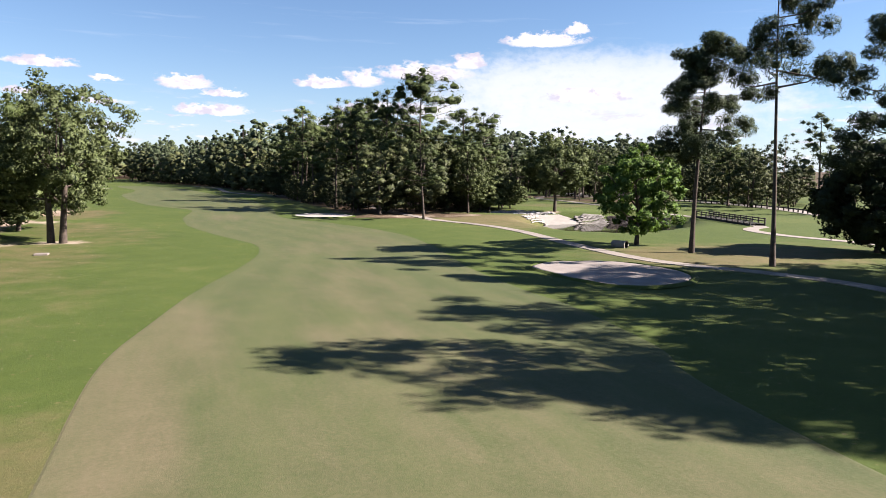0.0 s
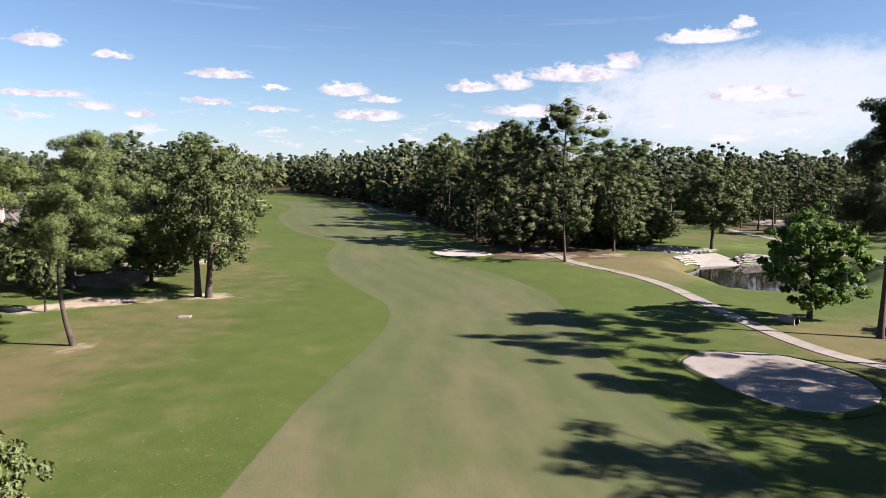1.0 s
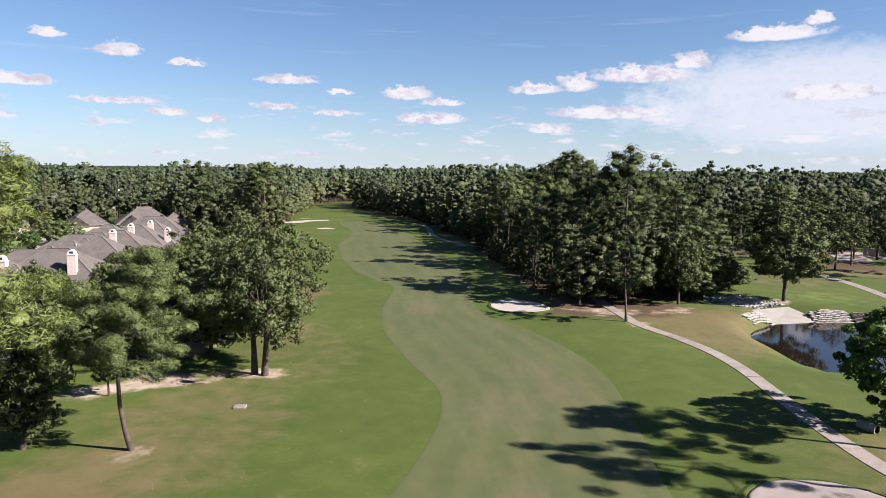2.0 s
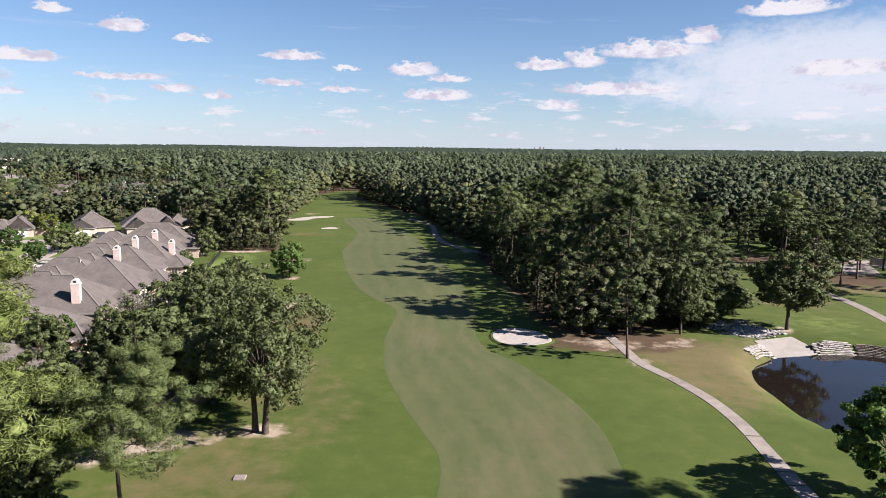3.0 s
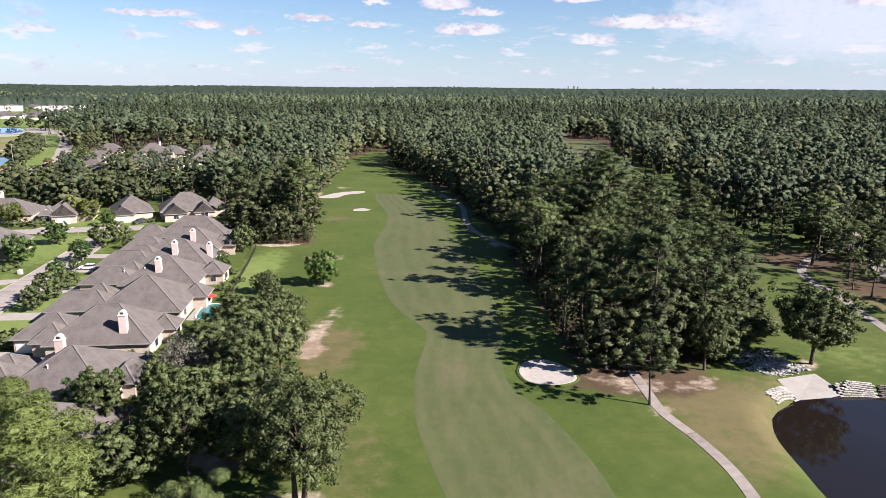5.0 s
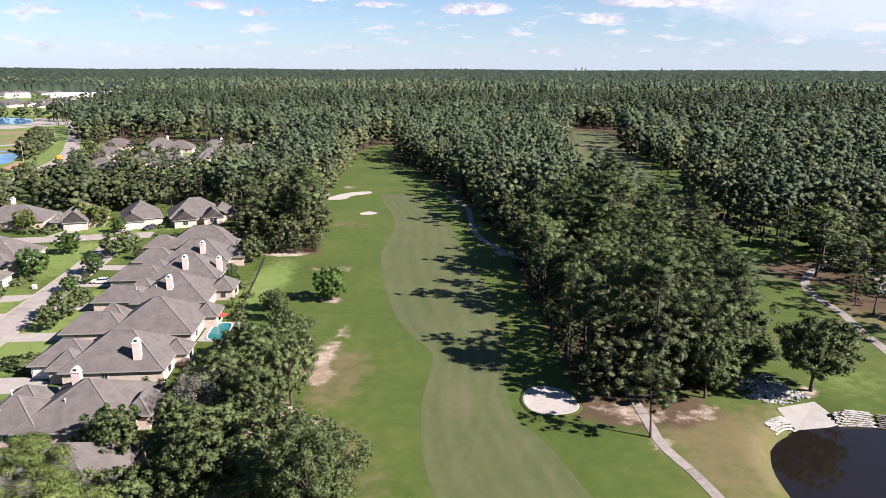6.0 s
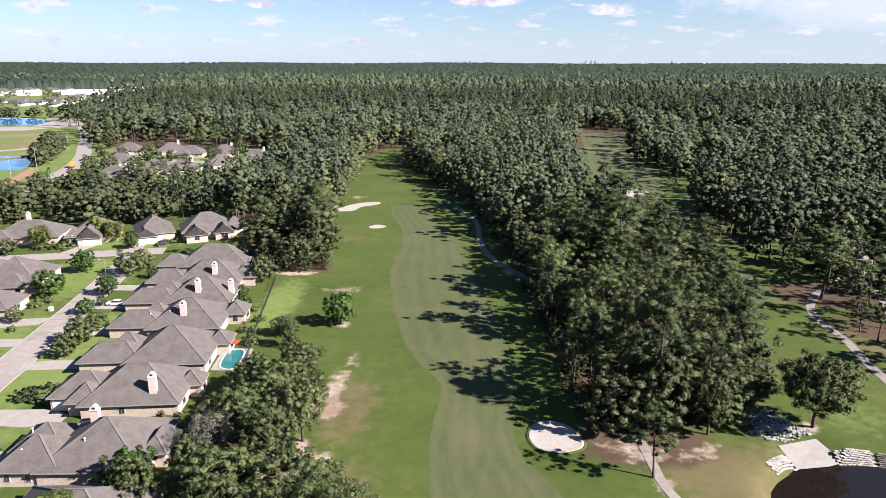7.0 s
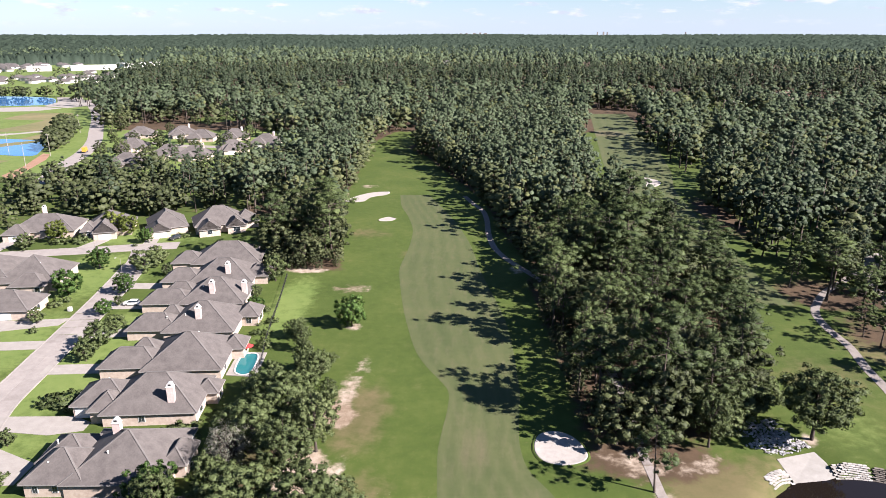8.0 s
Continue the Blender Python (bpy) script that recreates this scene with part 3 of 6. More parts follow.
strip("fairway", LEFT_EDGE, RIGHT_EDGE, -60, 338, 0.012, M_FAIRWAY, 24, "closely mown pale green golf fairway winding between trees",
      dry=[(4, 12, 12, 10, 0.3), (-6, 16, 3.2, 16, 0.75), (-4, 30, 3, 12, 0.55), (8, 38, 5, 16, 0.3), (6, 0, 14, 14, 0.35), (7, 20, 4, 5, 0.5), (10, 66, 5, 8, 0.3), (3, 118, 4, 9, 0.45), (5, 26, 4, 4, 0.5), (16, 75, 4, 12, 0.35)])


def slab(name, outline, z, material, label, category, thick=0.1, kind="structure", follow=True, parent=None):
    """A flat irregular sheet with an edge, lying on the ground."""
    bm = bmesh.new()
    zs = ground_height(outline[:, 0], outline[:, 1]) if follow else np.zeros(len(outline))
    top = [bm.verts.new((p[0], p[1], h + z)) for p, h in zip(outline, zs)]
    low = [bm.verts.new((p[0], p[1], h + z - thick)) for p, h in zip(outline, zs)]
    bm.faces.new(top)
    n = len(top)
    for i in range(n):
        bm.faces.new((low[i], low[(i + 1) % n], top[(i + 1) % n], top[i]))
    bmesh.ops.triangulate(bm, faces=[f for f in bm.faces if len(f.verts) > 4])
    bmesh.ops.recalc_face_normals(bm, faces=bm.faces)
    ob = part(name, bm, material, parent)
    return tagged(ob, label, category, kind=kind)


def bunker(points, label, sand=M_PALESAND):
    """Sand a little below a turf lip."""
    o = ring(points, 0.6)
    c = o.mean(0)
    lift = float(ground_height(o[:, 0], o[:, 1]).max())
    bm = bmesh.new()
    levels = [(1.0, -0.2), (1.0, 0.10), (0.96, 0.14), (0.9, 0.07), (0.7, 0.06), (0.4, 0.08)]
    rows = []
    for s, z in levels:
        rows.append([bm.verts.new((c[0] + (p[0] - c[0]) * s, c[1] + (p[1] - c[1]) * s, lift + z + 0.03 * math.sin(p[0] * 1.3 + s * 9))) for p in o])
    mid = bm.verts.new((c[0], c[1], lift + 0.09))
    n = len(o)
    for a, b in zip(rows, rows[1:]):
        for i in range(n):
            bm.faces.new((a[i], a[(i + 1) % n], b[(i + 1) % n], b[i]))
    for i in range(n):
        bm.faces.new((rows[-1][i], rows[-1][(i + 1) % n], mid))
    for f in bm.faces:
        f.smooth = True
    bmesh.ops.recalc_face_normals(bm, faces=bm.faces)
    root = new("sand_bunker")
    part("sand", bm, sand, root)
    bm = bmesh.new()
    lip = []
    for s, z in ((1.0, 0.02), (1.012, 0.15), (1.04, 0.16), (1.10, 0.0)):
        lip.append([bm.verts.new((c[0] + (p[0] - c[0]) * s, c[1] + (p[1] - c[1]) * s, lift + z + 0.03 * math.sin(p[1] * 1.7))) for p in o])
    for a, b in zip(lip, lip[1:]):
        for k in range(n):
            bm.faces.new((a[k], a[(k + 1) % n], b[(k + 1) % n], b[k]))
    bmesh.ops.recalc_face_normals(bm, faces=bm.faces)
    part("turf_lip", bm, M_GROUND, root, "raised grass lip")
    return tagged(root, label, "bunker", "bunkers on the course")


bunker([(24.5, 46), (27.5, 48.4), (31.6, 48.3), (34.6, 45.5), (35.7, 41.5), (34.6, 37.8), (31.8, 35.2), (28.2, 34.2), (26, 35.6), (24.8, 38.5), (24.4, 42.5)], "large pale sand bunker beside the cart path", M_SAND)
bunker([(14.8, 120.5), (16.3, 124), (19.9, 125), (23, 122.8), (24.8, 118), (24, 115), (20.1, 113.4), (16.5, 114.3), (14.8, 117)], "oval pale sand bunker at the fairway edge")
bunker([(-38, 290), (-34.6, 293.8), (-30.6, 291), (-32.6, 287), (-37, 286.8)], "small oval pale sand bunker")
bunker([(-58.5, 322), (-55.5, 332), (-49, 341), (-40, 344), (-40, 337), (-47, 331), (-50, 322)], "long kidney-shaped pale sand bunker")
bunker([(89, 381), (97, 388), (105, 375), (100, 362), (91, 362)], "pale sand bunker on a second fairway")


def ribbon(name, points, width, z, material, label, category, thick=0.12, step=2.0, kind="structure"):
    c = smooth_line(points, step)
    d = np.gradient(c, axis=0)
    d /= np.linalg.norm(d, axis=1)[:, None]
    nrm = np.stack([-d[:, 1], d[:, 0]], 1) * width / 2
    a, b = c + nrm, c - nrm
    bm = bmesh.new()
    rows = []
    for p, q in zip(a, b):
        zp = ground_height(np.array([p[0], q[0]]), np.array([p[1], q[1]])) + z
        rows.append([bm.verts.new((p[0], p[1], zp[0] - thick)), bm.verts.new((p[0], p[1], zp[0])), bm.verts.new((q[0], q[1], zp[1])), bm.verts.new((q[0], q[1], zp[1] - thick))])
    for r, s in zip(rows, rows[1:]):
        for i in range(3):
            bm.faces.new((r[i], r[i + 1], s[i + 1], s[i]))
    bmesh.ops.recalc_face_normals(bm, faces=bm.faces)
    return tagged(part(name, bm, material, None), label, category, kind=kind)


def slab_path(name, points, width, z, material, length, label, category, lanes=1):
    """A path of separate concrete slabs with open joints."""
    root = new(name)
    c = smooth_line(points, 0.25)
    run = np.concatenate([[0], np.cumsum(np.linalg.norm(np.diff(c, axis=0), axis=1))])
    d = np.gradient(c, axis=0)
    d /= np.linalg.norm(d, axis=1)[:, None]
    n = np.stack([-d[:, 1], d[:, 0]], 1)
    rng = np.random.default_rng(15)
    s = 0.0
    while s + length < run[-1]:
        ks = [min(int(np.searchsorted(run, s + 0.03 + (length - 0.06) * t)), len(c) - 1) for t in (0, 0.5, 1)]
        tilt = rng.uniform(-0.012, 0.012)
        for lane in range(lanes):
            u0 = (-0.5 + lane / lanes) * width + 0.02
            u1 = (-0.5 + (lane + 1) / lanes) * width - 0.02
            bm = bmesh.new()
            rows = []
            for k in ks:
                p, q = c[k] + n[k] * u0, c[k] + n[k] * u1
                g = float(ground_height(np.array([c[k][0]]), np.array([c[k][1]]))[0]) + z + tilt
                rows.append([bm.verts.new((*p, g - 0.15)), bm.verts.new((*p, g)), bm.verts.new((*q, g)), bm.verts.new((*q, g - 0.15))])
            for r, t in zip(rows, rows[1:]):
                for i in range(3):
                    bm.faces.new((r[i], t[i], t[i + 1], r[i + 1]))
            bm.faces.new(rows[0])
            bm.faces.new(rows[-1][::-1])
            bmesh.ops.recalc_face_normals(bm, faces=bm.faces)
            part("slab", bm, material, root)
        s += length
    return tagged(root, label, category, kind="structure")


slab_path("cart_path", [(34, -30), (40, 5), (43.5, 22), (45, 31), (43.2, 38), (40, 43.5), (38.3, 49), (38.2, 56), (38.8, 64), (39.6, 71), (40.4, 79), (40.2, 87), (38.6, 95), (36.2, 103), (35.8, 110), (35.5, 122)], 1.85, 0.06, M_CONCRETE, 3.0,
          "worn concrete cart path along the rough", "path")
ribbon("cart_path", [(35.5, 121), (36, 150), (34, 180), (29, 205), (22, 222), (15.5, 236), (11, 251), (9.2, 270), (9, 290), (7.5, 306), (3, 320), (-1, 335)], 2.3, 0.05, M_CONCRETE, "worn concrete cart path at the woodland edge", "path")
slab_path("road", [(-60, 20), (-86, 90), (-100, 123), (-103.8, 147), (-106.8, 171), (-111, 200), (-116, 228), (-122, 246)], 8.4, 0.07, M_ROAD, 5.0, "pale concrete residential street of cast slabs", "road", 2)
ribbon("road", [(-190, 228), (-165, 235), (-140, 241), (-123, 246), (-110, 249)], 9.0, 0.066, M_ROAD, "pale concrete cul-de-sac", "road")
water = slab("water", ring(POND[::3], 2.0) * 1.0, -1.85, M_WATER, "dark still pond water", "water", 0.02, follow=False)


# ---- trees ----
def unit(v):
    return v / (np.linalg.norm(v, axis=-1, keepdims=True) + 1e-9)


P = (1 + 5 ** 0.5) / 2
ICO_V = np.array([(-1, P, 0), (1, P, 0), (-1, -P, 0), (1, -P, 0), (0, -1, P), (0, 1, P), (0, -1, -P), (0, 1, -P), (P, 0, -1), (P, 0, 1), (-P, 0, -1), (-P, 0, 1)]) / math.hypot(1, P)
ICO_F = np.array([(0, 11, 5), (0, 5, 1), (0, 1, 7), (0, 7, 10), (0, 10, 11), (1, 5, 9), (5, 11, 4), (11, 10, 2), (10, 7, 6), (7, 1, 8),
                  (3, 9, 4), (3, 4, 2), (3, 2, 6), (3, 6, 8), (3, 8, 9), (4, 9, 5), (2, 4, 11), (6, 2, 10), (8, 6, 7), (9, 8, 1)])
OCT_V = np.array([(1, 0, 0), (-1, 0, 0), (0, 1, 0), (0, -1, 0), (0, 0, 1), (0, 0, -1)], float)
OCT_F = np.array([(0, 2, 4), (2, 1, 4), (1, 3, 4), (3, 0, 4), (2, 0, 5), (1, 2, 5), (3, 1, 5), (0, 3, 5)])


def leaves(rng, centres, radii, per, size, flat=0.6, slim=0.45, core=None, loose=0.3, form=0.62, body=0.7, solid=20):
    """A crown: in each clump a ragged inner mass of foliage, and round it small leaves that mostly face outwards. Vertices, faces and soft normals."""
    centres = np.asarray(centres, float)
    radii = np.asarray(radii, float)
    pieces, ways = [], []

    def shaded(p, away):
        whole = unit((p - np.asarray(core)) * np.array([1, 1, 0.6])) if core is not None else away
        return unit((1 - form) * away + form * whole + 0.6 * loose * rng.normal(size=p.shape) + np.array([0, 0, 0.1]))
    if body:
        bv, bf = (ICO_V, ICO_F) if solid == 20 else (OCT_V, OCT_F)
        k = len(bv)
        m = len(centres)
        turn = rng.uniform(0, 6.28, m)
        c, s = np.cos(turn)[:, None], np.sin(turn)[:, None]
        v = np.stack([c * bv[:, 0] - s * bv[:, 1], s * bv[:, 0] + c * bv[:, 1], np.repeat(bv[None, :, 2], m, 0)], 2)
        v = v * rng.uniform(0.6, 1.25, (m, k, 1)) * (radii * body)[:, None, None] * np.array([1, 1, flat])
        away = unit(v).reshape(-1, 3)
        v = (v + centres[:, None, :]).reshape(-1, 3)
        pieces.append((v, (bf[None] + (np.arange(m) * k)[:, None, None]).reshape(-1, 3)))
        ways.append(shaded(v, away))
    n = len(centres) * per
    if n:
        c = np.repeat(centres, per, 0)
        r = np.repeat(radii, per)
        d = unit(rng.normal(size=(n, 3)))
        p = c + d * (r * rng.uniform(0.5, 1.0, n) ** 0.6)[:, None] * np.array([1, 1, flat])
        out = unit((p - np.asarray(core)) * np.array([1, 1, 0.55])) if core is not None else d
        nrm = unit((1 - form) * d + form * out + loose * rng.normal(size=(n, 3)) + np.array([0, 0, 0.12]))
        a = unit(np.cross(nrm, rng.normal(size=(n, 3))))
        b = np.cross(nrm, a)
        s = size * rng.uniform(0.6, 1.4, n)[:, None]
        v = np.stack([p - a * s * 0.5 - b * s * slim, p - a * s * 0.4 + b * s * slim, p + a * s * 0.75], 1).reshape(-1, 3)
        pieces.append((v, np.arange(3 * n).reshape(-1, 3)[:, ::-1]))
        ways.append(np.repeat(shaded(p, d), 3, 0))
    v, f = join(pieces)
    return v, f, np.vstack(ways)


def tube(points, radii, sides=7):
    points = np.asarray(points, float)
    v, f = [], []
    for i, (p, r) in enumerate(zip(points, radii)):
        d = points[min(i + 1, len(points) - 1)] - points[max(i - 1, 0)]
        d = d / (np.linalg.norm(d) + 1e-9)
        u = np.cross(d, (0.3, 1, 0.2))
        u /= np.linalg.norm(u)
        w = np.cross(d, u)
        for k in range(sides):
            t = 2 * math.pi * k / sides
            v.append(p + r * (math.cos(t) * u + math.sin(t) * w))
    for i in range(len(points) - 1):
        for k in range(sides):
            a, b = i * sides + k, i * sides + (k + 1) % sides
            f += [(a, b, b + sides), (a, b + sides, a + sides)]
    return np.array(v), np.array(f)


def join(pieces):
    vs, fs, n = [], [], 0
    for v, f in pieces:
        vs.append(v)
        fs.append(f + n)
        n += len(v)
    return np.vstack(vs), np.vstack(fs)


def pine_arrays(seed, height=24.0, bare=0.5, spread=4.2, branches=22, per=110, size=0.5, lean=0.6, sides=7, limbs=True, slim=0.26, rings=9, loose=0.3, form=0.62, clump=0.34, along=(0.5, 0.78, 1.0), flat=0.72, jitter=0.45, body=0.7, solid=20):
    """A loblolly pine: long bare trunk, uneven limbs carrying flat tufts of needles."""
    rng = np.random.default_rng(seed)
    t = np.linspace(0, 1, rings)
    bend = np.stack([lean * np.sin(t * 2.2 + seed) - lean * math.sin(seed), lean * 0.6 * np.sin(t * 1.7 + seed * 2) - lean * 0.6 * math.sin(seed * 2), t * height * 0.97], 1)
    r0 = 0.010 * height + 0.03
    rad = r0 * (1 - 0.85 * t) * np.where(t == 0, 1.3, 1.0)
    wood = [tube(bend, rad, sides)]
    centres, radii = [], []
    side = rng.uniform(0, 6.28)
    for i in range(branches):
        if rng.uniform() < 0.12:
            continue
        u = bare + (0.98 - bare) * ((i + rng.uniform(0, 1)) / branches)
        base = np.array([np.interp(u, t, bend[:, k]) for k in range(3)])
        az = i * 2.4 + rng.uniform(-0.6, 0.6)
        top = (u - bare) / (1 - bare)
        ln = spread * (0.55 + 0.6 * math.sin(math.pi * min(1, 0.3 + top * 0.65))) * rng.uniform(0.5, 1.2) * (1.1 - 0.7 * top ** 3) * (1 + 0.28 * math.sin(az + side))
        rise = ln * rng.uniform(-0.12, 0.3) + 0.3 * top * ln
        tip = base + np.array([math.cos(az) * ln, math.sin(az) * ln, rise])
        mid = (base + tip) / 2 + np.array([0, 0, -0.07 * ln])
        if limbs:
            wood.append(tube([base, mid, tip], [0.32 * r0 * (1.1 - top * 0.7), 0.18 * r0, 0.02], 4))
        for q in along:
            if q < 0.6 and rng.uniform() < 0.45:
                continue
            centres.append(base + (tip - base) * q + rng.normal(size=3) * np.array([0.6, 0.6, jitter]))
            radii.append(rng.uniform(0.65, 1.25) * (clump * spread) * (1.05 - 0.3 * top))
    centres.append(bend[-1] + np.array([0, 0, 0.2]))
    radii.append(0.22 * spread)
    return join(wood), leaves(rng, centres, radii, per, size, flat, slim, (0, 0, height * 0.55), loose, form, body, solid)


def oak_arrays(seed, height=15.0, spread=6.0, clear=0.22, clumps=110, per=95, size=0.34, trunks=1, sides=8, limbs=12, slim=0.42, grain=0.2, loose=0.3, form=0.62, body=0.7, solid=20):
    """A broadleaf tree: trunk, limbs and an uneven crown of leafy clumps with gaps."""
    rng = np.random.default_rng(seed)
    wood, centres, radii = [], [], []
    low = height * clear
    half = (height - low) * 0.5
    mid = np.array([0, 0, low + half * 0.92])
    r0 = 0.015 * height + 0.05
    for k in range(trunks):
        off = np.array([rng.uniform(-0.9, 0.9), rng.uniform(-0.9, 0.9), 0]) * (trunks - 1)
        wood.append(tube([off, off * 1.15 + [0.08, 0, low * 0.6], off * 1.5 + [0.2, 0.1, low * 1.4], off * 1.8 + [0.0, 0.3, height * 0.6], off * 1.2 + [0.1, 0.2, height * 0.86]],
                         [r0 * 1.35, r0, r0 * 0.85, r0 * 0.5, r0 * 0.15], sides))
    f = rng.uniform(0, 6.28, 6)
    for i in range(clumps):
        u = 1 - 2 * (i + 0.5) / clumps
        az = i * 2.39996 + rng.uniform(-0.3, 0.3)
        c = math.sqrt(1 - u * u)
        d = np.array([math.cos(az) * c, math.sin(az) * c, u])
        lobe = 1 + 0.16 * math.sin(3 * az + f[0] + 2 * u) + 0.13 * math.sin(5 * u + f[1] + az) + 0.10 * math.sin(7 * az + f[2] - 4 * u)
        reach = lobe * (0.45 + 0.55 * rng.uniform() ** 0.45)
        p = mid + d * np.array([spread, spread, half]) * reach
        if d[2] < -0.2:
            p[2] = max(p[2], low * rng.uniform(0.75, 1.15))
        centres.append(p)
        radii.append(grain * spread * rng.uniform(0.65, 1.3))
        if i % max(1, clumps // max(limbs, 1)) == 0 and limbs:
            start = np.array([0.1, 0.1, low * rng.uniform(0.9, 1.3) + max(0, p[2] - low) * 0.3])
            wood.append(tube([start, (start + p) / 2 + [0, 0, -0.2], p], [r0 * 0.45, r0 * 0.25, 0.03], 5))
    return join(wood), leaves(rng, centres, radii, per, size, 0.8, slim, mid - [0, 0, half * 0.4], loose, form, body, solid)


def tree_thing(name, arrays, leaf, label, category="tree", group=""):
    (wv, wf), (lv, lf, ln) = arrays
    root = new(name)
    root.empty_display_size = 0.5
    for pname, v, f, m, way in (("trunk", wv, wf, M_BARK, None), ("crown", lv, lf, leaf, ln)):
        ob = new(pname, big_mesh(pname, v, f, [m], normals=way))
        ob.parent = root
    return tagged(root, label, category, group)


def at(x, y, s=1.0, turn=0.0, wide=1.0):
    z = float(ground_height(np.array([x]), np.array([y]))[0]) - 0.05
    return Matrix.Translation((x, y, z)) @ Matrix.Rotation(turn, 4, "Z") @ Matrix.Diagonal((s * wide, s * wide, s, 1))


class Kind:
    """A kind of tree in a few shapes: the first placement of a shape moves the original, later ones copy it."""

    def __init__(self, name, shapes, leaf, label, group="", category="tree"):
        self.made = [tree_thing(name, a, leaf, label, category, group) for a in shapes]
        self.heights = [float(a[1][0][:, 2].max()) for a in shapes]
        self.used = [False] * len(shapes)

    def put(self, which, x, y, height, turn=0.0, wide=1.0, label=""):
        k = which % len(self.made)
        m = at(x, y, height / self.heights[k], turn, wide)
        if self.used[k]:
            ob = copy_thing(self.made[k], m)
        else:
            ob = self.made[k]
            ob.matrix_basis = m
            self.used[k] = True
        if label:
            ob["label"] = label
        return ob


NEEDLES = dict(sides=7, rings=9, slim=0.085, loose=0.55, form=0.3, flat=0.75, jitter=0.5, body=0.4)
hero_pine = Kind("pine_tree", [pine_arrays(s, 24, b, sp, br, 300, 0.42, 0.6, clump=0.24, along=(0.4, 0.55, 0.7, 0.85, 1.0), **NEEDLES) for s, b, sp, br in ((1, 0.46, 4.7, 28), (2, 0.60, 4.8, 15), (3, 0.36, 4.6, 26))],
                 M_PINE, "tall loblolly pine with bare trunk and tufted crown")
grove_pine = Kind("pine_tree", [pine_arrays(s, 24, b, sp, br, 60, 0.5, 0.6, 5, True, 0.17, 7, 0.5, 0.35, 0.25, (0.4, 0.6, 0.8, 1.0), 0.66, 0.7, body=0.3) for s, b, sp, br in ((6, 0.36, 4.8, 27), (7, 0.42, 4.6, 26), (8, 0.30, 5.0, 30))],
                  M_PINE, "tall loblolly pine with spreading tufted crown")
light_pine = Kind("pine_tree", [pine_arrays(s, 20, b, 4.4, 28, 360, 0.33, ln, clump=0.25, along=(0.4, 0.6, 0.8, 1.0), **NEEDLES) for s, b, ln in ((4, 0.42, 3.2),)], M_LIGHTPINE, "pine with bushy light green needles")
bright_pine = Kind("pine_tree", [pine_arrays(5, 20, 0.36, 4.4, 28, 360, 0.31, 0.6, clump=0.25, along=(0.4, 0.6, 0.8, 1.0), **NEEDLES)], M_BRIGHTPINE, "pine with bright yellow-green needles")
hero_oak = Kind("oak_tree", [oak_arrays(s, h, sp, cl, n, per, size, tr, 8, 14, 0.42, 0.16, 0.55, 0.35, bd) for s, h, sp, cl, n, tr, per, size, bd in
                             ((11, 16, 6.0, 0.24, 230, 2, 110, 0.22, 0.4), (12, 14, 6.4, 0.2, 210, 1, 44, 0.31, 0.62), (13, 15, 5.2, 0.26, 180, 1, 44, 0.30, 0.62))], M_OAK, "broad oak with dense grey-green leaves")
young_tree = Kind("maple_tree", [oak_arrays(21, 10, 3.9, 0.17, 120, 80, 0.28, 1, 8, 12, 0.42, 0.16, 0.55, 0.35, 0.5), oak_arrays(22, 8, 3.6, 0.15, 90, 60, 0.3, 1, 8, 12, 0.42, 0.18, 0.5, 0.4, 0.6)], M_YOUNG, "young bright green broadleaf tree on mown grass")
garden_oak = Kind("oak_tree", [oak_arrays(25, 7, 3.0, 0.14, 70, 50, 0.26, loose=0.5, form=0.35), oak_arrays(26, 7, 3.3, 0.12, 70, 50, 0.26, loose=0.5, form=0.35)], M_OAK, "small dense garden tree beside the street")
mid_pine = Kind("pine_tree", [pine_arrays(30 + s, 24, 0.36 + 0.04 * s, 3.5 + 0.2 * s, 26, 52, 0.40, 0.5, 5, True, 0.14, 9, 0.45, 0.4, 0.31, (0.35, 0.68, 1.0), 0.85, 0.7, body=0.58) for s in range(6)], M_WOODPINE, "tall pine in dense mixed woodland", "woodland trees")
mid_oak = Kind("oak_tree", [oak_arrays(40 + s, 15, 4.8, 0.08, 85, 34, 0.38, 1, 5, 4, 0.42, 0.2, 0.45, 0.45, 0.72) for s in range(4)], M_WOODOAK, "dense broadleaf tree in mixed woodland", "woodland trees")

# single trees, from the near ground outward
hero_oak.put(0, -16.8, 78.2, 18.5, 0.4, 1.0, "tall oak with two trunks at the edge of the rough")
light_pine.put(0, -22.8, 56, 17.5, 0.3, 1.15, "pine with bushy light crown in dry grass")
hero_pine.put(0, 47, 52.5, 23.3, 1.3, 1.08, "tall pine beside the cart path")
hero_pine.put(1, 47.2, 41.8, 27.5, 5.4, 0.78, "very tall thin pine beside the cart path")
young_tree.put(0, 46.1, 61, 12.0, 0.2, 1.05, "green maple beside the pond")
mid_pine.put(1, 34.8, 106.0, 15.0, 2.0, 1.35, "pine on bare earth beside the cart path")
spill_oak = Kind("oak_tree", [oak_arrays(14, 15, 6.6, 0.32, 220, 60, 0.32, 1, 8, 16, 0.42, 0.15, 0.55, 0.35, 0.6)], M_OAK, "broad oak above the pond")
spill_oak.put(0, 70.6, 124.0, 16, 0.7, 1.1, "broad oak above the pond spillway")
for i, (x, y, h) in enumerate([(57.5, 129.5, 10), (62, 134, 10), (54, 126, 11), (66, 136.5, 9)]):
    hero_oak.put(1, x, y, h, i * 1.1, 1.2, "dark dense bushy oak above the riprap")
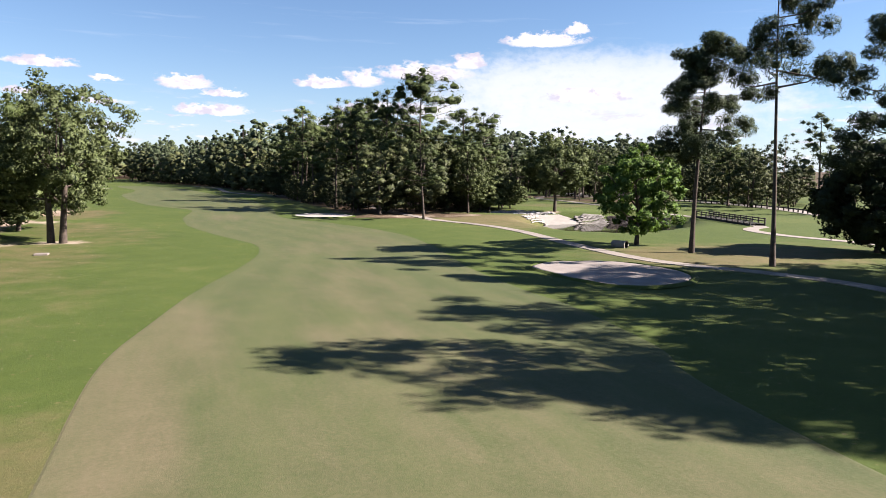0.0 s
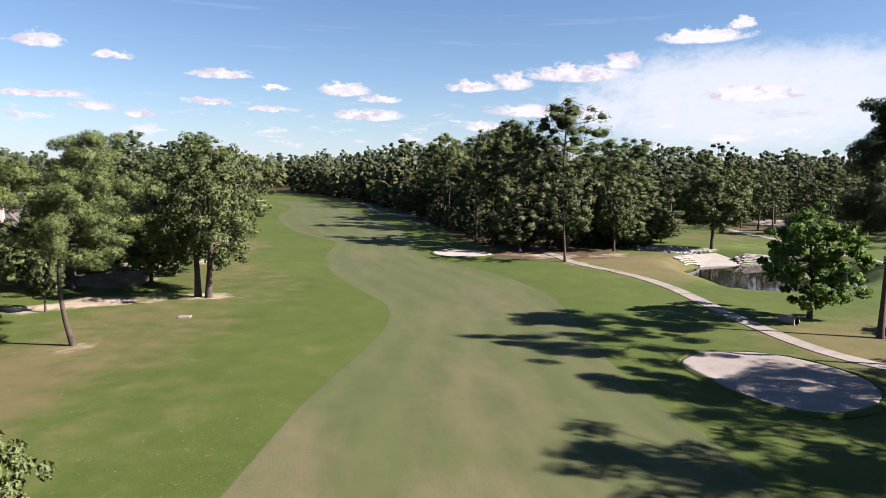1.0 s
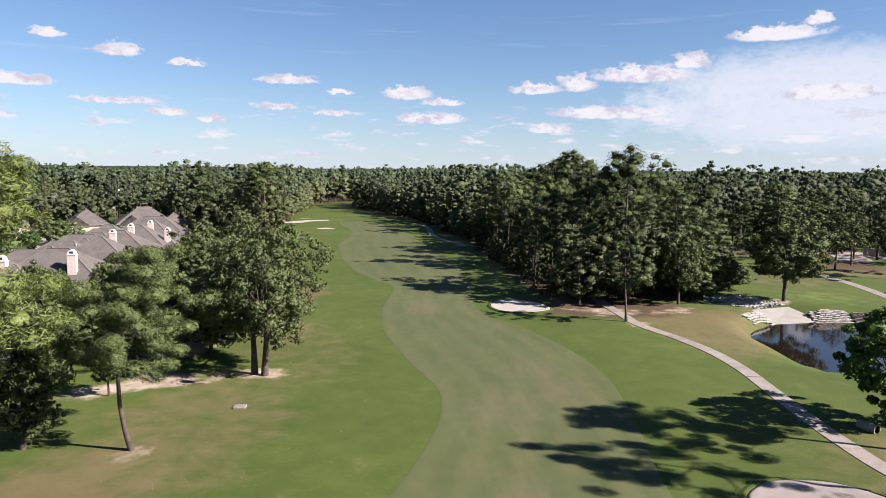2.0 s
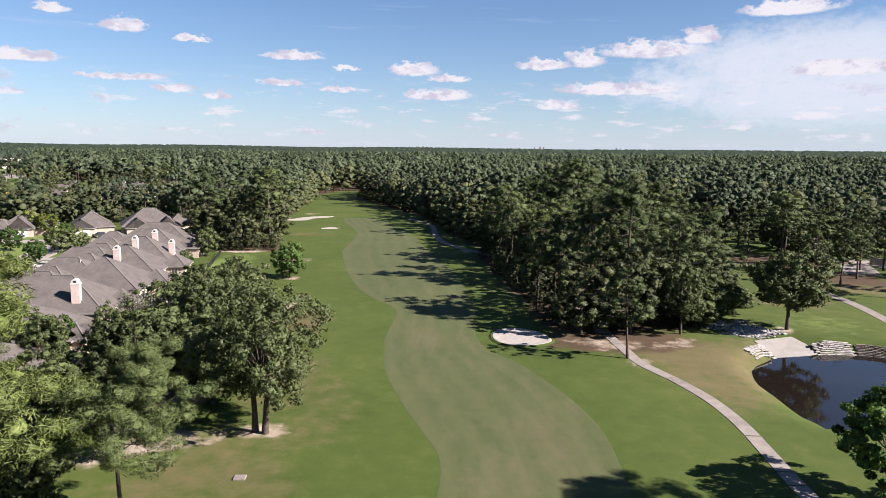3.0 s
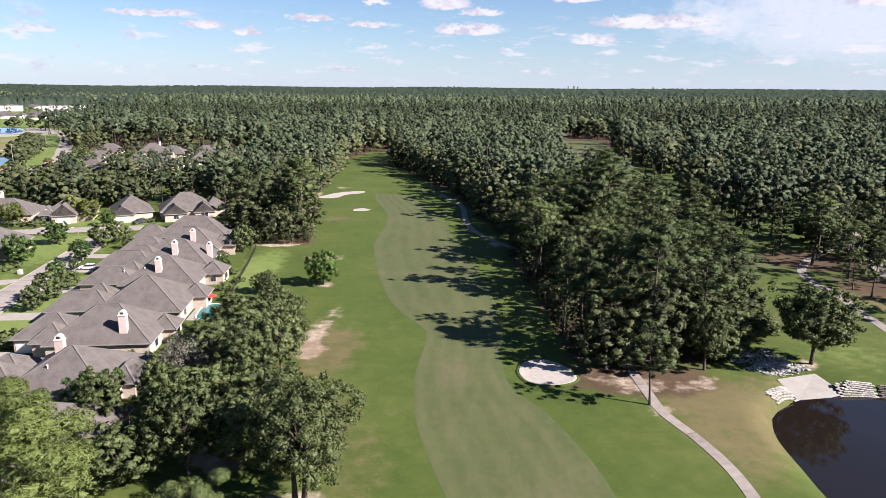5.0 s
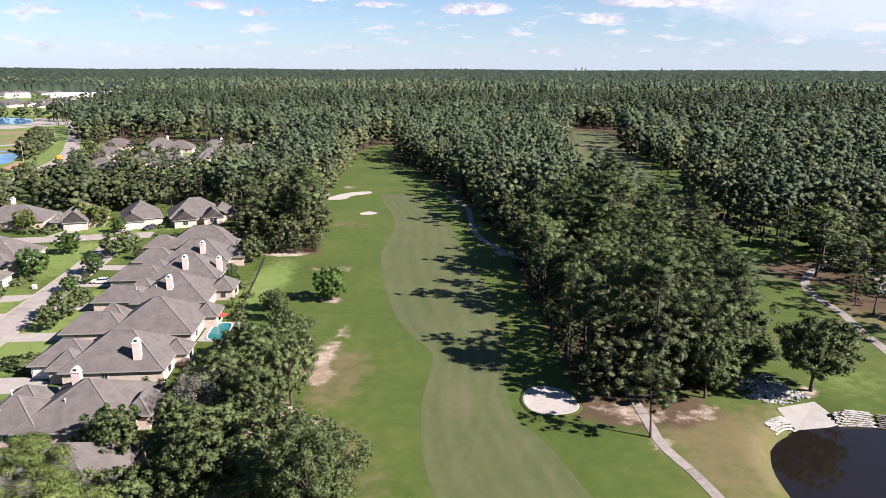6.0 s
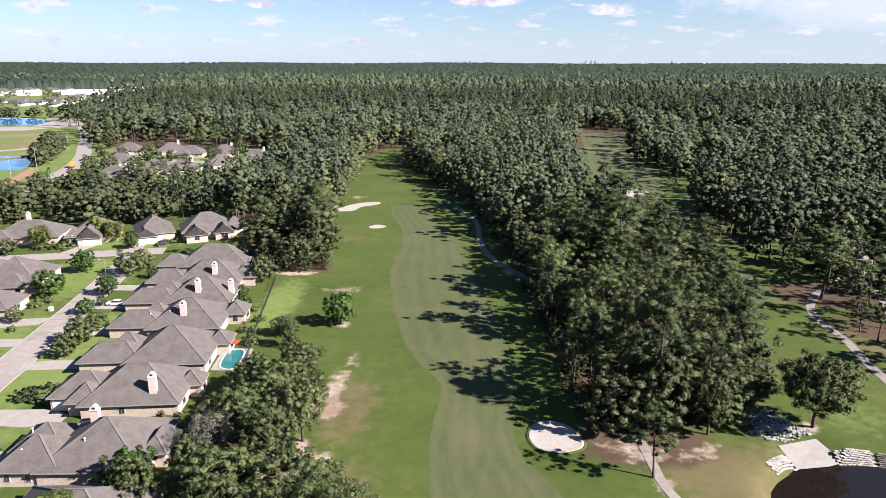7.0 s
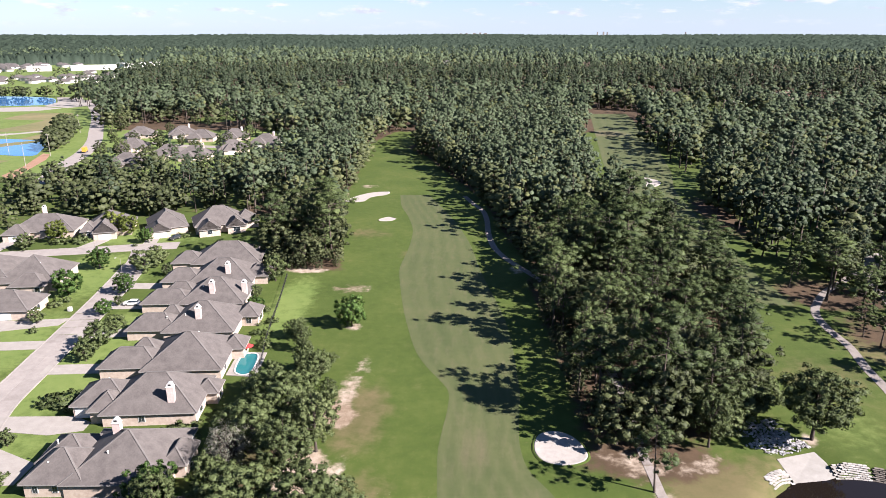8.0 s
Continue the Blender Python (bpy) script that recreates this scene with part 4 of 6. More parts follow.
hero_oak.put(2, 49.0, 120.5, 14.0, 1.7, 0.9, "oak beside bare earth at the woodland edge")
young_tree.put(1, -31, 175.8, 9.6, 0.9, 1.0, "small round tree alone in the rough")
magnolia = Kind("magnolia_tree", [oak_arrays(28, 12, 5.2, 0.08, 190, 90, 0.28, form=0.35, loose=0.5)], M_MAGNOLIA, "dark dense magnolia beside the cart path")
magnolia.put(0, 68.0, 47.5, 13.5, 0.3, 1.15)
grey_tree = Kind("oak_tree", [oak_arrays(29, 11, 4.6, 0.2, 110, 45, 0.22, 2, 7, 70, body=0)], M_GREYLEAF, "half-bare oak with pale grey leaves")
grey_tree.put(0, -42.5, 108.5, 11, 0.4, 1.0)
hero_pine.put(2, 49.5, 30.6, 24, 0.9, 1.1, "very tall pine with spreading boughs")
for i, (x, y, h) in enumerate([(34, 10.8, 26), (40, 4.5, 25.5), (44.5, 2.5, 26), (48.5, 0, 26), (52.5, -3.5, 27), (46.5, 15.5, 26), (53, 15.5, 26), (54, 7, 27), (60, 4, 27), (61, 14, 27), (66, 22, 27), (60, -4, 27), (58, 23, 26), (66, 30, 26), (73, 26, 26), (80, 25, 26)]):
    grove_pine.put(i, x, y, h, i * 1.9, 1.05)
# oaks out of view, added to thicken the grove's shadow on the fairway
for i, (x, y, h) in enumerate([(60, 20, 17), (66, 12, 18), (60, 10, 18)]):
    hero_oak.put(i, x, y, h, i * 1.9, 1.1, "unseen large oak added among tall pines to deepen the shadow")
garden_oak.put(0, -14.0, 23, 5.3, 0.5, 0.8, "small oak alone in the rough")
mid_oak.put(0, 31, 121, 14, 1.0, 1.2, "oak over bare earth beside the bunker")
mid_oak.put(1, 40, 121, 16, 2.2, 1.15, "oak over bare earth beside the bunker")
LEFT_OAKS = [(-24, 95, 16), (-31, 105, 17), (-37, 95, 16), (-28, 116, 16), (-36, 126, 17), (-28.6, 131.7, 9), (-40, 116, 16), (-49.6, 94, 12.5), (-42, 134, 13), (-37.5, 148, 11), (-33.2, 148.4, 9),
             (-41, 160, 9.5), (-44.5, 168, 8.5), (-30.6, 70.2, 8), (-41, 81, 13), (-31.8, 56.5, 13), (-50, 86, 9), (-33, 84, 16), (-31.6, 57.4, 6.5), (-34, 138, 13), (-25, 87, 15), (-43, 100, 12)]
for i, (x, y, h) in enumerate(LEFT_OAKS):
    hero_oak.put(1 + i % 2, x, y, h, i * 1.3, 1.08 if h > 12 else 0.9)
bright_pine.put(0, -33.0, 50, 27, 0.5, 1.25, "tall pine with light needles beside the houses")
bright_pine.put(0, -47, 70, 15.0, 1.5, 1.2, "pine with light needles beside the houses")


# ---- woodland ----
def scatter(poly, gap, seed):
    rng = np.random.default_rng(seed)
    p = np.array(poly)
    X, Y = np.meshgrid(np.arange(p[:, 0].min(), p[:, 0].max(), gap), np.arange(p[:, 1].min(), p[:, 1].max(), gap))
    x = X.ravel() + rng.uniform(-0.75, 0.75, X.size) * gap
    y = Y.ravel() + rng.uniform(-0.75, 0.75, X.size) * gap
    k = inside(poly, x, y)
    return x[k], y[k]


def far_rise(x, y):
    return 38 * step_of(np.hypot(x, y), 1800, 5000)


def wander(x, y, s=23.0):
    """A smooth value of about -1 to 1 that wanders over the plan, for groves and gaps."""
    return (np.sin(x / s + 1.7 * np.sin(y / (1.9 * s))) + np.sin(y / (0.8 * s) + 1.3 * np.sin(x / (1.4 * s)) + 2.0)) / 2


def woodland_stuff(name, xs, ys, pines, oaks, share, low, high, seed, label):
    """Many trees in one mesh: copies of the given arrays, sized and turned at random."""
    rng = np.random.default_rng(seed)
    vs, fs, ns, mi, ti, n = [], [], [], [], [], 0
    for x, y in zip(xs, ys):
        is_pine = rng.uniform() < share
        pool = pines if is_pine else oaks
        (wv, wf), (lv, lf, ln) = pool[rng.integers(len(pool))]
        h = (low + (high - low) * min(1.15, max(0, rng.uniform(-0.05, 1.0) + 0.22 * float(wander(x, y, 19.0))))) * (1.0 if is_pine else 0.72)
        s = h / lv[:, 2].max()
        w = s * rng.uniform(0.95, 1.4)
        a = rng.uniform(0, 6.28)
        R = np.array([[math.cos(a) * w, -math.sin(a) * w, 0], [math.sin(a) * w, math.cos(a) * w, 0], [0, 0, s]])
        z = float(far_rise(np.array([x]), np.array([y]))[0])
        tint = rng.uniform(-0.7, 0.6)
        for v, f, m, way in ((wv, wf, 0, unit(wv * [1, 1, 0])), (lv, lf, 1 if is_pine else 2, ln)):
            ns.append(unit(way @ R.T))
            vs.append(v @ R.T + [x, y, z])
            fs.append(f + n)
            mi.append(np.full(len(f), m))
            ti.append(np.full(len(v), tint))
            n += len(v)
    me = big_mesh(name, np.vstack(vs), np.vstack(fs), [M_BARK, M_PINE, M_WOODOAK], np.concatenate(mi), {"tint": np.concatenate(ti)}, np.vstack(ns))
    return tagged(new(name, me), label, "trees", kind="stuff")


rng = np.random.default_rng(5)
count = 0
rest_x, rest_y, low_x, low_y = [], [], [], []
for poly, seed in ((FOREST_RIGHT, 1), (FOREST_LEFT, 2)):
    xs, ys = scatter(poly, 7.9 if seed == 1 else 8.2, seed)
    for x, y in zip(xs, ys):
        edge = y < 205 and 0 < x < 25 + 9
        low = x < -115
        grove = float(wander(x, y))
        if rng.uniform() < (0.32 if low else 0.0 if seed == 1 and y < 270 else 0.06) - 0.2 * grove:
            continue
        if y < 262:
            count += 1
            if rng.uniform() < (0.62 if seed == 1 else 0.5) and not low:
                h = (rng.uniform(16, 24) if edge else rng.uniform(19, 28)) + 2.5 * float(wander(x, y, 14.0))
                mid_pine.put(count, x, y, h, rng.uniform(0, 6.28), rng.uniform(1.05, 1.4))
            else:
                h = rng.uniform(7, 14) if edge or low else rng.uniform(10, 20)
                mid_oak.put(count, x, y, h, rng.uniform(0, 6.28), rng.uniform(0.9, 1.25))
        elif low:
            low_x.append(x)
            low_y.append(y)
        else:
            rest_x.append(x)
            rest_y.append(y)
near_pines = [pine_arrays(50 + s, 24, 0.38 + 0.05 * (s % 4), 3.4 + 0.3 * (s % 3), 15, 8, 0.65, 0.4, 4, False, 0.2, 4, 0.35, 0.55, 0.36, (0.5, 1.0), 0.85, 0.9, body=0.85) for s in range(8)]
near_oaks = [oak_arrays(55 + s, 15, 4.8, 0.08, 28, 9, 0.6, 1, 3, 0, 0.42, 0.28, 0.3, 0.55, 0.9) for s in range(5)]
woodland_stuff("woodland", rest_x, rest_y, near_pines, near_oaks, 0.64, 19, 29, 3, "dense pine and oak woodland beside the fairway")
woodland_stuff("woodland", low_x, low_y, near_pines, near_oaks, 0.25, 11, 22, 4, "low broadleaf woodland behind the houses")

ROAD_FAR = [(-228, 350), (-234, 372), (-246, 405), (-258, 450), (-278, 502), (-305, 556), (-340, 625), (-375, 690), (-409, 747), (-452, 818)]


def in_clearing(x, y):
    """The open ground: both fairways, the streets, the estates and fields far off."""
    edge_y = np.interp(x, [-430, -384, -318, -302, -275, -247, -212, -182, -160, -95, -90], [740, 705, 590, 575, 600, 600, 600, 540, 523, 520, 560])
    r = (y < edge_y) & (x < -90)
    r |= (y < 560) & (x >= -90) & (x < 104 + 0.09 * np.maximum(y - 200, 0))
    r |= (y < 725) & (y >= 555) & (x > 92 + 0.15 * (y - 520)) & (x < 143 + 0.10 * (y - 550))
    r |= (x < y * np.interp(y, [730, 900, 1000, 1650, 1760], [-0.585, -0.565, -0.52, -0.45, -0.45])) & (y > 720) & (y < 1750)
    r |= (x < 132) & (y < 205)
    for cx, cy, a, b in ((236, 665, 26, 85), (345, 770, 42, 105), (222, 830, 22, 120), (290, 430, 14, 18), (-235, 640, 22, 26), (-60, 770, 18, 12)):
        r |= ((x - cx) / a) ** 2 + ((y - cy) / b) ** 2 < 1
    return r


far_pines = [pine_arrays(60 + s, 24, 0.40 + 0.05 * (s % 4), 3.4 + 0.3 * (s % 3), 15, 4, 0.9, 0.4, 3, False, 0.26, 2, 0.25, 0.6, 0.52, (0.75,), 0.9, 0.9, body=0.95, solid=8) for s in range(8)]
far_oaks = [oak_arrays(70 + s, 15, 4.9, 0.08, 16, 4, 0.9, 1, 3, 0, 0.42, 0.36, 0.25, 0.6, 1.0, 8) for s in range(4)]
tiny_pines = [pine_arrays(80 + s, 24, 0.38, 3.2, 11, 1, 1.4, 0.4, 3, False, 0.36, 2, clump=0.56, along=(0.7,), flat=1.0, body=0.95, solid=8) for s in range(5)]
tiny_oaks = [oak_arrays(85 + s, 15, 5.4, 0.1, 11, 1, 2.0, 1, 3, 0, 0.45, 0.38, body=0.95, solid=8) for s in range(3)]
speck_pines = [pine_arrays(90 + s, 24, 0.45, 3.8, 5, 0, 3.0, 0.4, 3, False, 0.45, 2, clump=0.85, along=(0.7,), flat=1.0, body=1.0, solid=8) for s in range(5)]
speck_oaks = [oak_arrays(95 + s, 15, 6.2, 0.1, 7, 0, 3.2, 1, 3, 0, 0.45, 0.45, body=1.0, solid=8) for s in range(3)]
side_pines = [pine_arrays(110 + s, 24, 0.32 + 0.05 * (s % 4), 3.4 + 0.2 * (s % 3), 22, 20, 0.46, 0.4, 4, False, 0.16, 5, 0.45, 0.4, 0.33, (0.4, 0.7, 1.0), 0.85, 0.7, body=0.65, solid=8) for s in range(5)]
side_oaks = [oak_arrays(115 + s, 15, 5.0, 0.06, 60, 20, 0.44, 1, 4, 0, 0.42, 0.22, 0.45, 0.45, 0.7, 8) for s in range(4)]
RINGS = ((0, 265, 9.6, side_pines, side_oaks), (265, 440, 8.8, near_pines, near_oaks), (440, 800, 10.0, far_pines, far_oaks), (800, 1400, 14.0, tiny_pines, tiny_oaks), (1400, 2500, 23.5, speck_pines, speck_oaks))
for i, (d0, d1, gap, pines, oaks) in enumerate(RINGS):
    xs, ys = scatter([(-d1, 0), (d1, 0), (d1, d1), (-d1, d1)], gap, 7 + i)
    d = np.hypot(xs, ys)
    keep = (d >= d0) & (d < d1) & (np.abs(xs) < 0.72 * ys + 60) & ~in_clearing(xs, ys)
    keep &= ~inside(FOREST_RIGHT, xs, ys) & ~inside(FOREST_LEFT, xs, ys)
    keep &= np.random.default_rng(90 + i).uniform(size=len(xs)) > 0.12 - 0.3 * wander(xs, ys, 31.0)
    woodland_stuff("far_woodland", xs[keep], ys[keep], pines, oaks, 0.68 if i else 0.5, 17 if i else 13, 28 + i if i else 22, 20 + i, "distant pine woodland reaching the horizon")


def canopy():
    """The woods too far off for single trees, as one uneven sheet of crowns toned with haze."""
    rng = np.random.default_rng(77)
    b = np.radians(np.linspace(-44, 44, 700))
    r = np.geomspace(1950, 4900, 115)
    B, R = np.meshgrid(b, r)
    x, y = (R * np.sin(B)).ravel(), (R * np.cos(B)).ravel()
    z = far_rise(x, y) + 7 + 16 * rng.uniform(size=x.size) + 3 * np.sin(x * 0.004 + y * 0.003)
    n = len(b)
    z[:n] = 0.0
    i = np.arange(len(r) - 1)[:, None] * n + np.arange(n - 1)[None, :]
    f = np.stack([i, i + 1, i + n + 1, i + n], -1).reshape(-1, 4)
    me = big_mesh("far_canopy", np.stack([x, y, z], 1), f, [M_HAZEWOOD], attrs={"tint": rng.uniform(-0.4, 0.5, x.size)})
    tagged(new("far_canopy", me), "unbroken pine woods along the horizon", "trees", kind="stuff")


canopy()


def undergrowth():
    """Low broadleaf bushes filling the foot of the wood's edges."""
    near_x, near_y, far_x, far_y = [], [], [], []
    for poly, seed in ((FOREST_RIGHT, 51), (FOREST_LEFT, 52)):
        xs, ys = scatter(poly, 4.6, seed)
        k = (signed(poly, xs, ys) < 8) & (ys < 470) & (xs > -80)
        for x, y in zip(xs[k], ys[k]):
            (near_x if y < 230 else far_x).append(x)
            (near_y if y < 230 else far_y).append(y)
    woodland_stuff("undergrowth", near_x, near_y, side_oaks, side_oaks, 0.0, 5, 11, 53, "low dark bushes at the edge of the woods")
    woodland_stuff("undergrowth", far_x, far_y, far_oaks, far_oaks, 0.0, 6, 14, 54, "low dark bushes at the edge of the woods")


undergrowth()


# ---- houses ----
def roof_faces(bm, x0, x1, y0, y1, z0, z1, hips=(1, 1), thick=0.2):
    """A roof over a rectangle, ridge along the longer side; hips: 1 hipped end, 0 gable end (low end, high end)."""
    w, d = x1 - x0, y1 - y0
    along_x = w >= d
    if along_x:
        run = d / 2
        ra = (x0 + run * hips[0], (y0 + y1) / 2, z1)
        rb = (x1 - run * hips[1], (y0 + y1) / 2, z1)
        c = [(x0, y0, z0), (x1, y0, z0), (x1, y1, z0), (x0, y1, z0)]
    else:
        run = w / 2
        ra = ((x0 + x1) / 2, y0 + run * hips[0], z1)
        rb = ((x0 + x1) / 2, y1 - run * hips[1], z1)
        c = [(x1, y0, z0), (x1, y1, z0), (x0, y1, z0), (x0, y0, z0)]
    low = [bm.verts.new((p[0], p[1], p[2] - thick)) for p in c]
    top = [bm.verts.new(p) for p in c]
    a, b = bm.verts.new(ra), bm.verts.new(rb)
    for i in range(4):
        bm.faces.new((low[i], low[(i + 1) % 4], top[(i + 1) % 4], top[i]))
    bm.faces.new(low[::-1])
    bm.faces.new((top[0], top[1], b, a))
    bm.faces.new((top[1], top[2], b))
    bm.faces.new((top[2], top[3], a, b))
    bm.faces.new((top[3], top[0], a))
    return c, ra, rb


def beam(bm, p, q, w, h):
    """A thin square bar between two points."""
    p, q = Vector(p), Vector(q)
    d = q - p
    r = bmesh.ops.create_cube(bm, size=1.0)
    m = Matrix.Translation((p + q) / 2) @ d.to_track_quat("X", "Z").to_matrix().to_4x4() @ Matrix.Diagonal((d.length, w, h, 1))
    bmesh.ops.transform(bm, matrix=m, verts=r["verts"])


def arch_chimney(parent, x, y, base, top, w=0.75, d=0.55):
    """A brick chimney with a round-topped cap."""
    bm = box_bm(x - w, x + w, y - d, y + d, base, top - 0.9, 0.03)
    ch = part("chimney", bm, M_CHIMNEY, parent, "pale brick chimney with arched cap")
    part("shoulder", box_bm(x - w - 0.08, x + w + 0.08, y - d - 0.08, y + d + 0.08, top - 1.02, top - 0.85, 0.03), M_TRIM, ch)
    bm = bmesh.new()
    n = 10
    rows = []
    for k in range(n + 1):
        t = math.pi * k / n
        cx, cz = x - math.cos(t) * w * 0.92, top - 0.85 + math.sin(t) * 0.85
        rows.append((bm.verts.new((cx, y - d * 0.9, cz)), bm.verts.new((cx, y + d * 0.9, cz))))
    for (a, b), (c, e) in zip(rows, rows[1:]):
        bm.faces.new((a, c, e, b))
    bm.faces.new([r[0] for r in rows][::-1])
    bm.faces.new([r[1] for r in rows])
    bmesh.ops.recalc_face_normals(bm, faces=bm.faces)
    part("cap", bm, M_WHITE, ch)
    part("flue", box_bm(x - 0.3, x + 0.3, y - d * 0.9 - 0.01, y + d * 0.9 + 0.01, top - 0.7, top - 0.3), M_DARK, ch)


def window(parent, x, y, z, w, h, side):
    """side: 's', 'n' (wall faces y) or 'e', 'w' (wall faces x); frame proud of the wall, pane set in it."""
    t = 0.07
    if side in "sn":
        s = -1 if side == "s" else 1
        fr = part("window", box_bm(x - w / 2 - 0.1, x + w / 2 + 0.1, min(y, y + s * t), max(y, y + s * t), z - 0.1, z + h + 0.1, 0.01), M_WHITE, parent)
        for k in (-1, 1):
            cx = x + k * w / 4
            part("pane", box_bm(cx - w / 4 + 0.03, cx + w / 4 - 0.03, min(y, y + s * (t + 0.02)), max(y, y + s * (t + 0.02)), z, z + h), M_GLASS, fr)
    else:
        s = -1 if side == "w" else 1
        fr = part("window", box_bm(min(x, x + s * t), max(x, x + s * t), y - w / 2 - 0.1, y + w / 2 + 0.1, z - 0.1, z + h + 0.1, 0.01), M_WHITE, parent)
        for k in (-1, 1):
            cy = y + k * w / 4
            part("pane", box_bm(min(x, x + s * (t + 0.02)), max(x, x + s * (t + 0.02)), cy - w / 4 + 0.03, cy + w / 4 - 0.03, z, z + h), M_GLASS, fr)


def house(x, y, turn, blocks, chimneys=(), windows=(), garage=None, vents=(), label="", over=0.55, roof=None):
    """blocks: (x0, x1, y0, y1, eave, ridge, hips); chimneys: (x, y, top); windows: (x, y, z, w, h, side); garage: (x, y, width, side)."""
    root = new("house")
    for x0, x1, y0, y1, e, r, hips in blocks:
        part("wall", box_bm(x0, x1, y0, y1, -0.1, e - 0.12, 0.02), M_BRICK, root)
        bm = bmesh.new()
        ox0, ox1 = x0 - over, x1 + over
        oy0, oy1 = y0 - over, y1 + over
        c, ra, rb = roof_faces(bm, ox0, ox1, oy0, oy1, e, r, hips)
        rf = part("roof", bm, roof or M_ROOF, root)
        cap = bmesh.new()
        beam(cap, ra, rb, 0.34, 0.10)
        ends = ((c[3], ra), (c[0], ra), (c[1], rb), (c[2], rb))
        for k, (p, q) in enumerate(ends):
            if hips[0 if k < 2 else 1]:
                beam(cap, p, q, 0.34, 0.10)
        part("ridge_cap", cap, M_RIDGE, rf)
        fas = bmesh.new()
        for k in range(4):
            p, q = c[k], c[(k + 1) % 4]
            mx, my = (ox0 + ox1) / 2, (oy0 + oy1) / 2
            off = lambda v: (v[0] + 0.03 * (1 if v[0] > mx else -1), v[1] + 0.03 * (1 if v[1] > my else -1), e - 0.11)
            beam(fas, off(p), off(q), 0.05, 0.2)
        part("gutter", fas, M_GUTTER, rf)
        for k, (p, q, s) in enumerate(((c[3], c[0], ra), (c[1], c[2], rb))):
            if not hips[k]:
                g = bmesh.new()
                g.faces.new([g.verts.new(v) for v in (p, q, s)])
                ins = bmesh.ops.extrude_face_region(g, geom=g.faces[:])
                centre = Vector(((ox0 + ox1) / 2, (oy0 + oy1) / 2, e))
                shift = (centre - Vector(s))
                shift.z = 0
                bmesh.ops.translate(g, vec=shift.normalized() * 0.25, verts=[v for v in ins["geom"] if isinstance(v, bmesh.types.BMVert)])
                bmesh.ops.recalc_face_normals(g, faces=g.faces)
                part("gable", g, M_TRIM, root)
    for cx, cy, top in chimneys:
        arch_chimney(root, cx, cy, 3.0, top)
    for wdw in windows:
        window(root, *wdw)
    if garage:
        gx, gy, gw, side = garage
        n = 4
        if side == "w":
            door = part("garage_door", box_bm(gx - 0.06, gx, gy - gw / 2, gy + gw / 2, 0.02, 2.3, 0.01), M_TRIM, root)
            for k in range(n):
                part("panel", box_bm(gx - 0.09, gx - 0.05, gy - gw / 2 + 0.06, gy + gw / 2 - 0.06, 0.08 + k * 0.56, 0.56 + k * 0.56, 0.01), M_WHITE, door)
        else:
            door = part("garage_door", box_bm(gx - gw / 2, gx + gw / 2, gy - 0.06, gy, 0.02, 2.3, 0.01), M_TRIM, root)
            for k in range(n):
                part("panel", box_bm(gx - gw / 2 + 0.06, gx + gw / 2 - 0.06, gy - 0.09, gy - 0.05, 0.08 + k * 0.56, 0.56 + k * 0.56, 0.01), M_WHITE, door)
    for vx, vy, vz in vents:
        bm = bmesh.new()
        bmesh.ops.create_cone(bm, cap_ends=True, segments=8, radius1=0.12, radius2=0.1, depth=0.9, matrix=Matrix.Translation((vx, vy, vz)))
        bmesh.ops.create_cone(bm, cap_ends=True, segments=8, radius1=0.22, radius2=0.05, depth=0.18, matrix=Matrix.Translation((vx, vy, vz + 0.5)))
        part("roof_vent", bm, M_TRIM, root)
    root.matrix_basis = pose(x, y, 0, 0, 0, turn)
    return tagged(root, label, "house", "houses along the street")


H, G = (1, 1), (0, 1)
# row of long houses backing on to the course; local x from the street (-) to the course (+)
house(-58, 88.5, 4, [(-8, 12, -8, 8, 3, 8.0, H), (-15, -5, -7, 1, 3, 6.4, H)], [], [(0, -8, 1, 1.6, 1.3, "s"), (6, -8, 1, 1.6, 1.3, "s")], vents=[(-2, -4, 5.7)],
      label="brick house under a grey-brown hipped shingle roof")
house(-65.2, 109, 3, [(-4.5, 13, -8.5, 8.5, 3, 8.4, H), (-11.5, -1, -8.2, 1.5, 3, 7.0, H), (-12, -3, -2, 6.5, 3, 6.2, H), (11, 15, -3, 4, 3, 5.4, H)], [(1.2, 2.2, 9.6)],
      [(-9.5, -8.2, 1, 0.9, 1.3, "s"), (-6, -8.2, 1, 0.9, 1.3, "s"), (-3, -8.2, 1, 0.9, 1.3, "s"), (7, -8.5, 1, 1.8, 1.4, "s"), (15, 0.5, 0.8, 2.4, 1.5, "e"), (13, 6, 0.8, 1.8, 1.5, "e")],
      (-11.5, -4.5, 5, "w"), [(-8, -5.5, 5.0), (2, -4, 6.1), (-9, 0, 5.9)], "wide brick house with tall chimney and satellite dish")
house(-68.8, 130.5, 6, [(-6, 13, -7, 8, 3, 8.6, H), (-13.5, -2, -3, 6.5, 3, 6.6, H), (-9, -3, -5.5, 1, 3, 6.0, H), (11, 15.5, 1, 6, 3, 5.2, H)], [(7.9, -5.0, 8.9)],
      [(15.5, 3.5, 0.8, 2.0, 1.5, "e"), (13, -3, 0.8, 1.8, 1.5, "e"), (2, -7, 1, 1.2, 1.3, "s")], (-11, -3, 4.4, "s"), [(1, 3, 6.2), (-8, 3.5, 5.4)], "brick house with weathered grey hipped roof and chimney")
